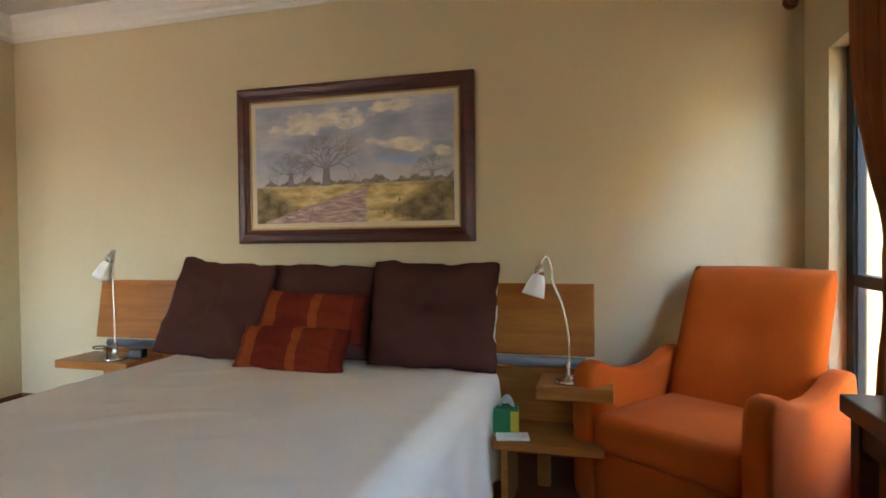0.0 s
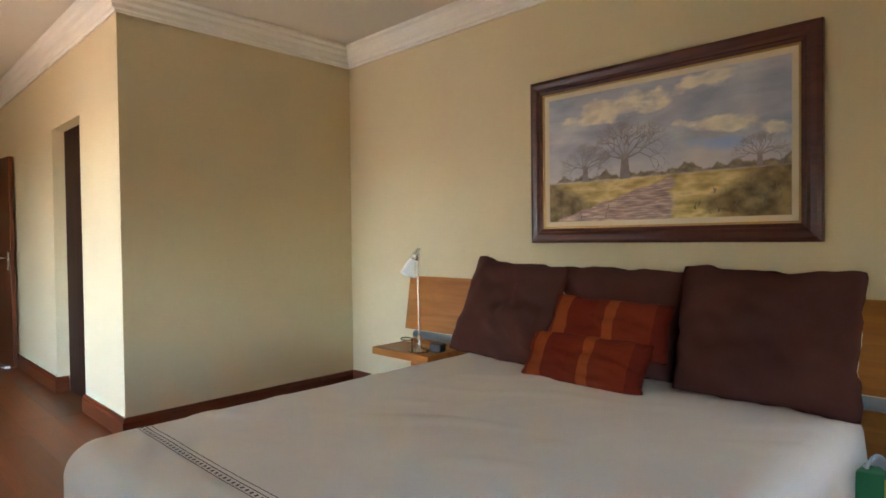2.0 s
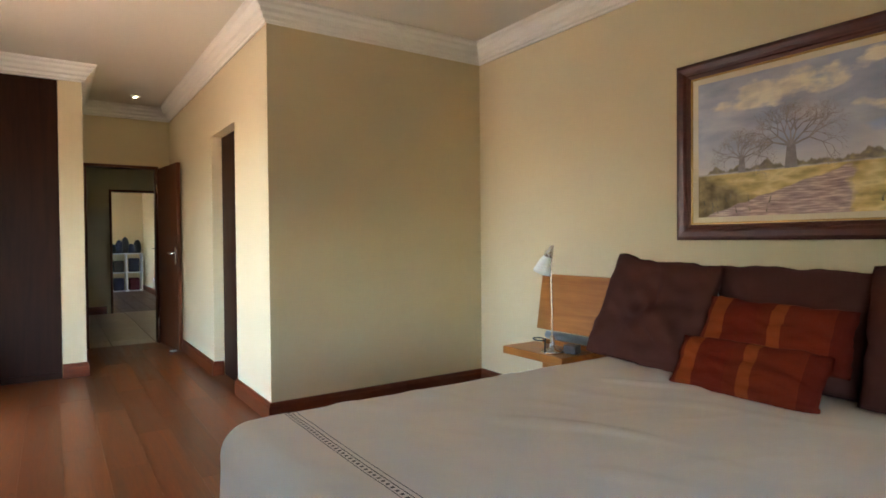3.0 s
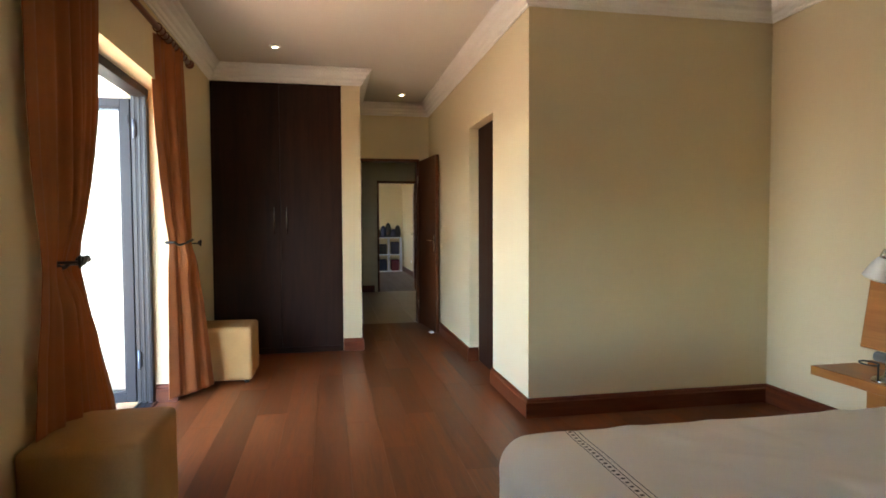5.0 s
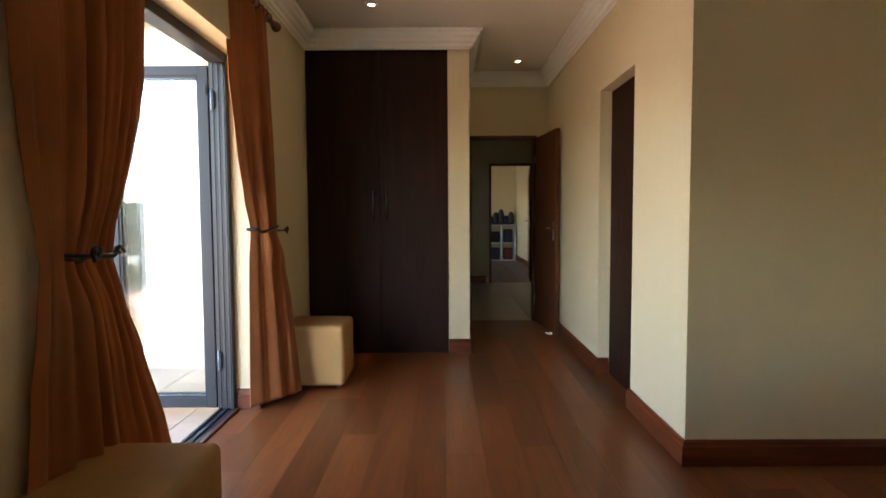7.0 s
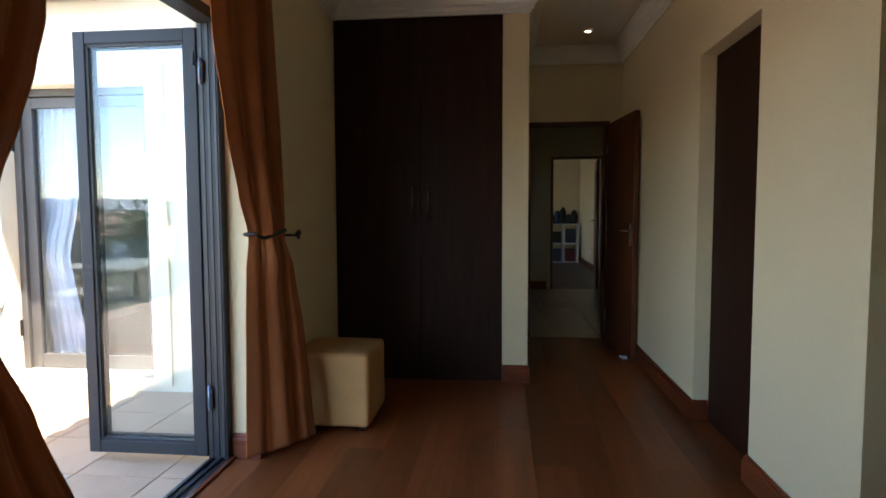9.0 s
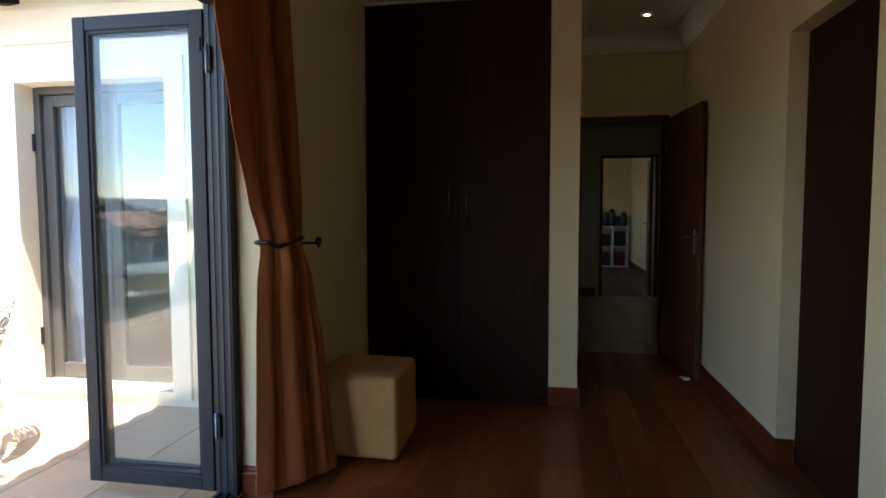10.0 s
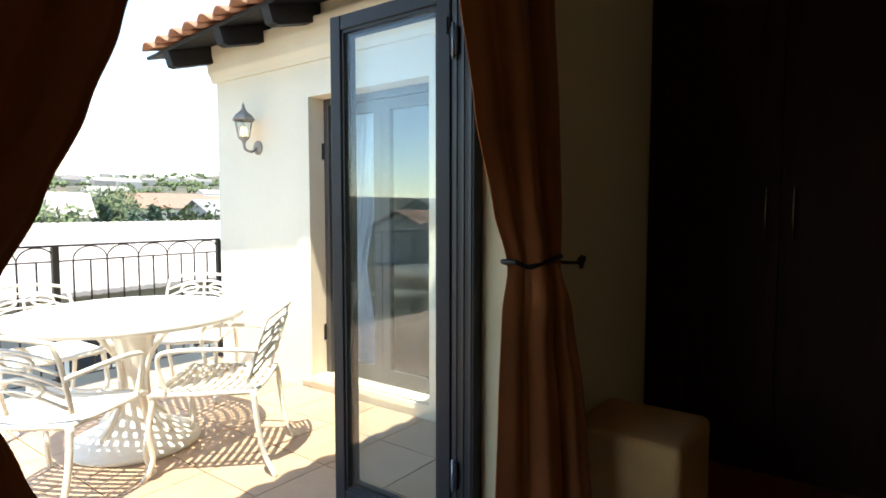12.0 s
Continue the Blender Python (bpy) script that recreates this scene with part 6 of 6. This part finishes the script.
def tree(x, y, h, spread, seed, conifer=False):
    """A tapered trunk, limbs and a ragged crown of leaf sprays."""
    r = random.Random(seed)
    t = thing("tree", "blue-green conifer among the houses" if conifer else "leafy green garden tree among the houses", "tree", (x, y, land_z(x, y) - 0.1), r.uniform(0, 360), "garden trees")
    tr = tube([(0, 0, 0), (0.05 * h * r.uniform(-1, 1), 0, 0.4 * h), (0, 0, 0.85 * h)], [0.035 * h, 0.022 * h, 0.005 * h], 7)
    tips = []
    for k in range(9):
        a, z0 = r.uniform(0, 6.28), h * r.uniform(0.25, 0.7)
        ln = spread * r.uniform(0.5, 0.95) * ((1 - z0 / h) * 1.4 if conifer else 1)
        end = Vector((ln * math.cos(a), ln * math.sin(a), z0 + ln * (0.1 if conifer else 0.6)))
        tube([(0, 0, z0), end * 0.5 + Vector((0, 0, z0 * 0.5 + 0.05)), end], [0.012 * h, 0.008 * h, 0.003 * h], 5, True, tr)
        tips.append(end)
    part("trunk", tr, BARK, t)
    cb_ = bmesh.new()
    clumps = [(Vector((r.gauss(0, 0.10) * spread, r.gauss(0, 0.10) * spread, h * q)), (0.15 + 0.95 * (1 - q)) * spread) for q in (0.2, 0.3, 0.4, 0.5, 0.6, 0.7, 0.8, 0.9, 0.97)] if conifer else [(p, spread * r.uniform(0.3, 0.5)) for p in tips] + [(Vector((r.uniform(-0.4, 0.4) * spread, r.uniform(-0.4, 0.4) * spread, h * r.uniform(0.6, 0.92))), spread * r.uniform(0.3, 0.5)) for _ in range(7)]
    for c, rad in clumps:
        for k in range(95):
            d = Vector((r.gauss(0, 1), r.gauss(0, 1), r.gauss(0, 0.7 if not conifer else 0.5))).normalized() * rad * r.uniform(0.55, 1.08)
            p = c + d
            if p.z < 0.12 * h:
                continue
            s_ = r.uniform(0.10, 0.24) * (h / 6)
            u_ = Vector((r.gauss(0, 1), r.gauss(0, 1), r.gauss(0, 1))).normalized()
            w_ = u_.orthogonal().normalized()
            cb_.faces.new([cb_.verts.new(p + q) for q in (-u_ * s_, w_ * s_ * 0.6, u_ * s_, -w_ * s_ * 0.6)])
    part("crown", cb_, LEAF2 if conifer else LEAF, t)


for k, (x, y, h, sp_, con) in enumerate(((-13.5, -33, 5.0, 2.2, False), (-15.5, -34, 4.6, 1.3, True), (-17.2, -33.5, 5.0, 1.4, True), (-19.0, -34, 4.7, 1.3, True), (-20.6, -35, 5.0, 1.4, True), (-23.0, -35.5, 5.3, 2.5, False), (-26.5, -36, 3.6, 2.6, False),
                                         (-29.5, -38, 4.4, 2.4, False), (-33, -44, 6.0, 1.6, True), (-35, -45, 6.2, 1.6, True), (-37, -46, 6.0, 1.7, True), (-10.5, -36, 4.2, 2.4, False), (-7, -40, 4.6, 2.6, False), (-30, -64, 6, 3, False), (-18, -72, 6, 3, False), (-40, -84, 7, 3.4, False),
                                         (16, -30, 5, 2.6, False), (24, -20, 5, 2.6, False), (28, -6, 5, 2.4, False))):
    tree(x, y, h + 0.35, sp_, 50 + k, con)
fw = bmesh.new()
for k in range(3200):
    a, r = rh.uniform(-3.1, -0.9), 90 + 1000 * rh.random() ** 1.5
    x, y = CEN.x + r * math.cos(a), CEN.y + r * math.sin(a)
    z, q = land_z(x, y), rh.uniform(0.9, 1.9) * (1 + r / 600)
    for j in range(5):
        c = Vector((x + rh.gauss(0, q * 0.5), y + rh.gauss(0, q * 0.5), z + q * rh.uniform(0.2, 0.9)))
        u_ = Vector((rh.gauss(0, 1), rh.gauss(0, 1), rh.gauss(0, 1))).normalized()
        w_ = u_.orthogonal().normalized()
        n_ = u_.cross(w_)
        vs = [fw.verts.new(c + q * 0.55 * d) for d in (u_, -u_, w_, -w_, n_, -n_)]
        for i0, i1, i2 in ((0, 2, 4), (2, 1, 4), (1, 3, 4), (3, 0, 4), (2, 0, 5), (1, 2, 5), (3, 1, 5), (0, 3, 5)):
            fw.faces.new((vs[i0], vs[i1], vs[i2]))
tagged(part("far_woods", fw, LEAF, None), "distant scrub and trees across the hillside", "trees", "", "stuff")


# ---- floors, piece by piece ----
def laid(name, label, category, bed_items, bed_mat, piece, material, x0, x1, y0, y1, px, py, gap, z, thick, stagger, keep, seed, kind_name):
    """A floor: a dark bed with separate planks or tiles on it, cut at the edges of the space."""
    fl = structure(name, boxes(*bed_items), bed_mat, label, category)
    rng = random.Random(seed)
    cache = {}
    row, y = 0, y0
    while y < y1 - 0.01:
        x = x0 - (rng.uniform(0, px) if stagger else 0)
        while x < x1:
            a, b, c, d = max(x, x0), min(x + px, x1), y, min(y + py, y1)
            for (ka, kb, kc, kd) in keep:
                a2, b2, c2, d2 = max(a, ka), min(b, kb), max(c, kc), min(d, kd)
                if b2 - a2 > 0.03 and d2 - c2 > 0.03:
                    key = (round(b2 - a2, 4), round(d2 - c2, 4))
                    if key not in cache:
                        w, h = key[0] - gap, key[1] - gap
                        bm = bmesh.new()
                        e = min(0.0007, gap * 0.6)
                        lo = [bm.verts.new(v) for v in ((-w / 2, -h / 2, -thick), (w / 2, -h / 2, -thick), (w / 2, h / 2, -thick), (-w / 2, h / 2, -thick))]
                        mi = [bm.verts.new(v) for v in ((-w / 2, -h / 2, -e), (w / 2, -h / 2, -e), (w / 2, h / 2, -e), (-w / 2, h / 2, -e))]
                        up = [bm.verts.new(v) for v in ((-w / 2 + e, -h / 2 + e, 0), (w / 2 - e, -h / 2 + e, 0), (w / 2 - e, h / 2 - e, 0), (-w / 2 + e, h / 2 - e, 0))]
                        for p, q in ((lo, mi), (mi, up)):
                            for i in range(4):
                                bm.faces.new((p[i], p[(i + 1) % 4], q[(i + 1) % 4], q[i]))
                        bm.faces.new(up)
                        cache[key] = mesh_of(kind_name, bm, material)
                    ob = new(kind_name, cache[key])
                    ob.parent = fl
                    ob.location = ((a2 + b2) / 2, (c2 + d2) / 2, z + rng.uniform(-0.0004, 0.0004))
            x += px
        y += py
        row += 1
    return fl


laid("floor", "red-brown wooden plank floor with a satin sheen", "floor", (((DX - 0.12, S - 0.13, -0.3), (E + 0.2, N + 0.2, -0.012)), ((-16.3, -1.2, -0.3), (FX - 0.12, 3.0, -0.012))), SUBFLOOR, None, FLOORW,
     DX - 0.06, E, JY - 13 * 0.19, N, 1.22, 0.19, 0.0005, 0.0, 0.011, True, ((DX - 0.06, E, S, JY), (JX, E, JY, N), (OX0, OX1, JY, JY + 0.14), (BX0, BX1, S - 0.13, S)), 3, "plank")
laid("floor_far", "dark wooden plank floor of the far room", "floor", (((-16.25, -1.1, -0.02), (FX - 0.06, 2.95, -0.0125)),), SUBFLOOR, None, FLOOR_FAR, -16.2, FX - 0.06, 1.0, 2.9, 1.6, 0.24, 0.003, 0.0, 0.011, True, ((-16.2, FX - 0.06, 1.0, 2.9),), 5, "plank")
laid("floor_hall", "beige ceramic tile floor of the hall", "floor", (((FX - 0.06, -0.3, -0.3), (DX - 0.12, 3.7, -0.012)),), GROUT, None, HALLTILE, FX - 0.06, DX - 0.06, 0.2, 3.6, 0.45, 0.45, 0.005, 0.0, 0.011, False, ((FX - 0.06, DX - 0.06, 0.2, 3.6),), 6, "tile")
laid("terrace_floor", "tan ceramic terrace tiles", "terrace", (((WX, -3.95, TZ - 0.0125), (2.25, S_OUT, TZ - 0.0115)),), GROUT, None, TILE, WX, 1.6, -3.93, S_OUT, 0.42, 0.42, 0.006, TZ, 0.011, False, ((WX, 1.6, -3.93, S_OUT),), 7, "tile")
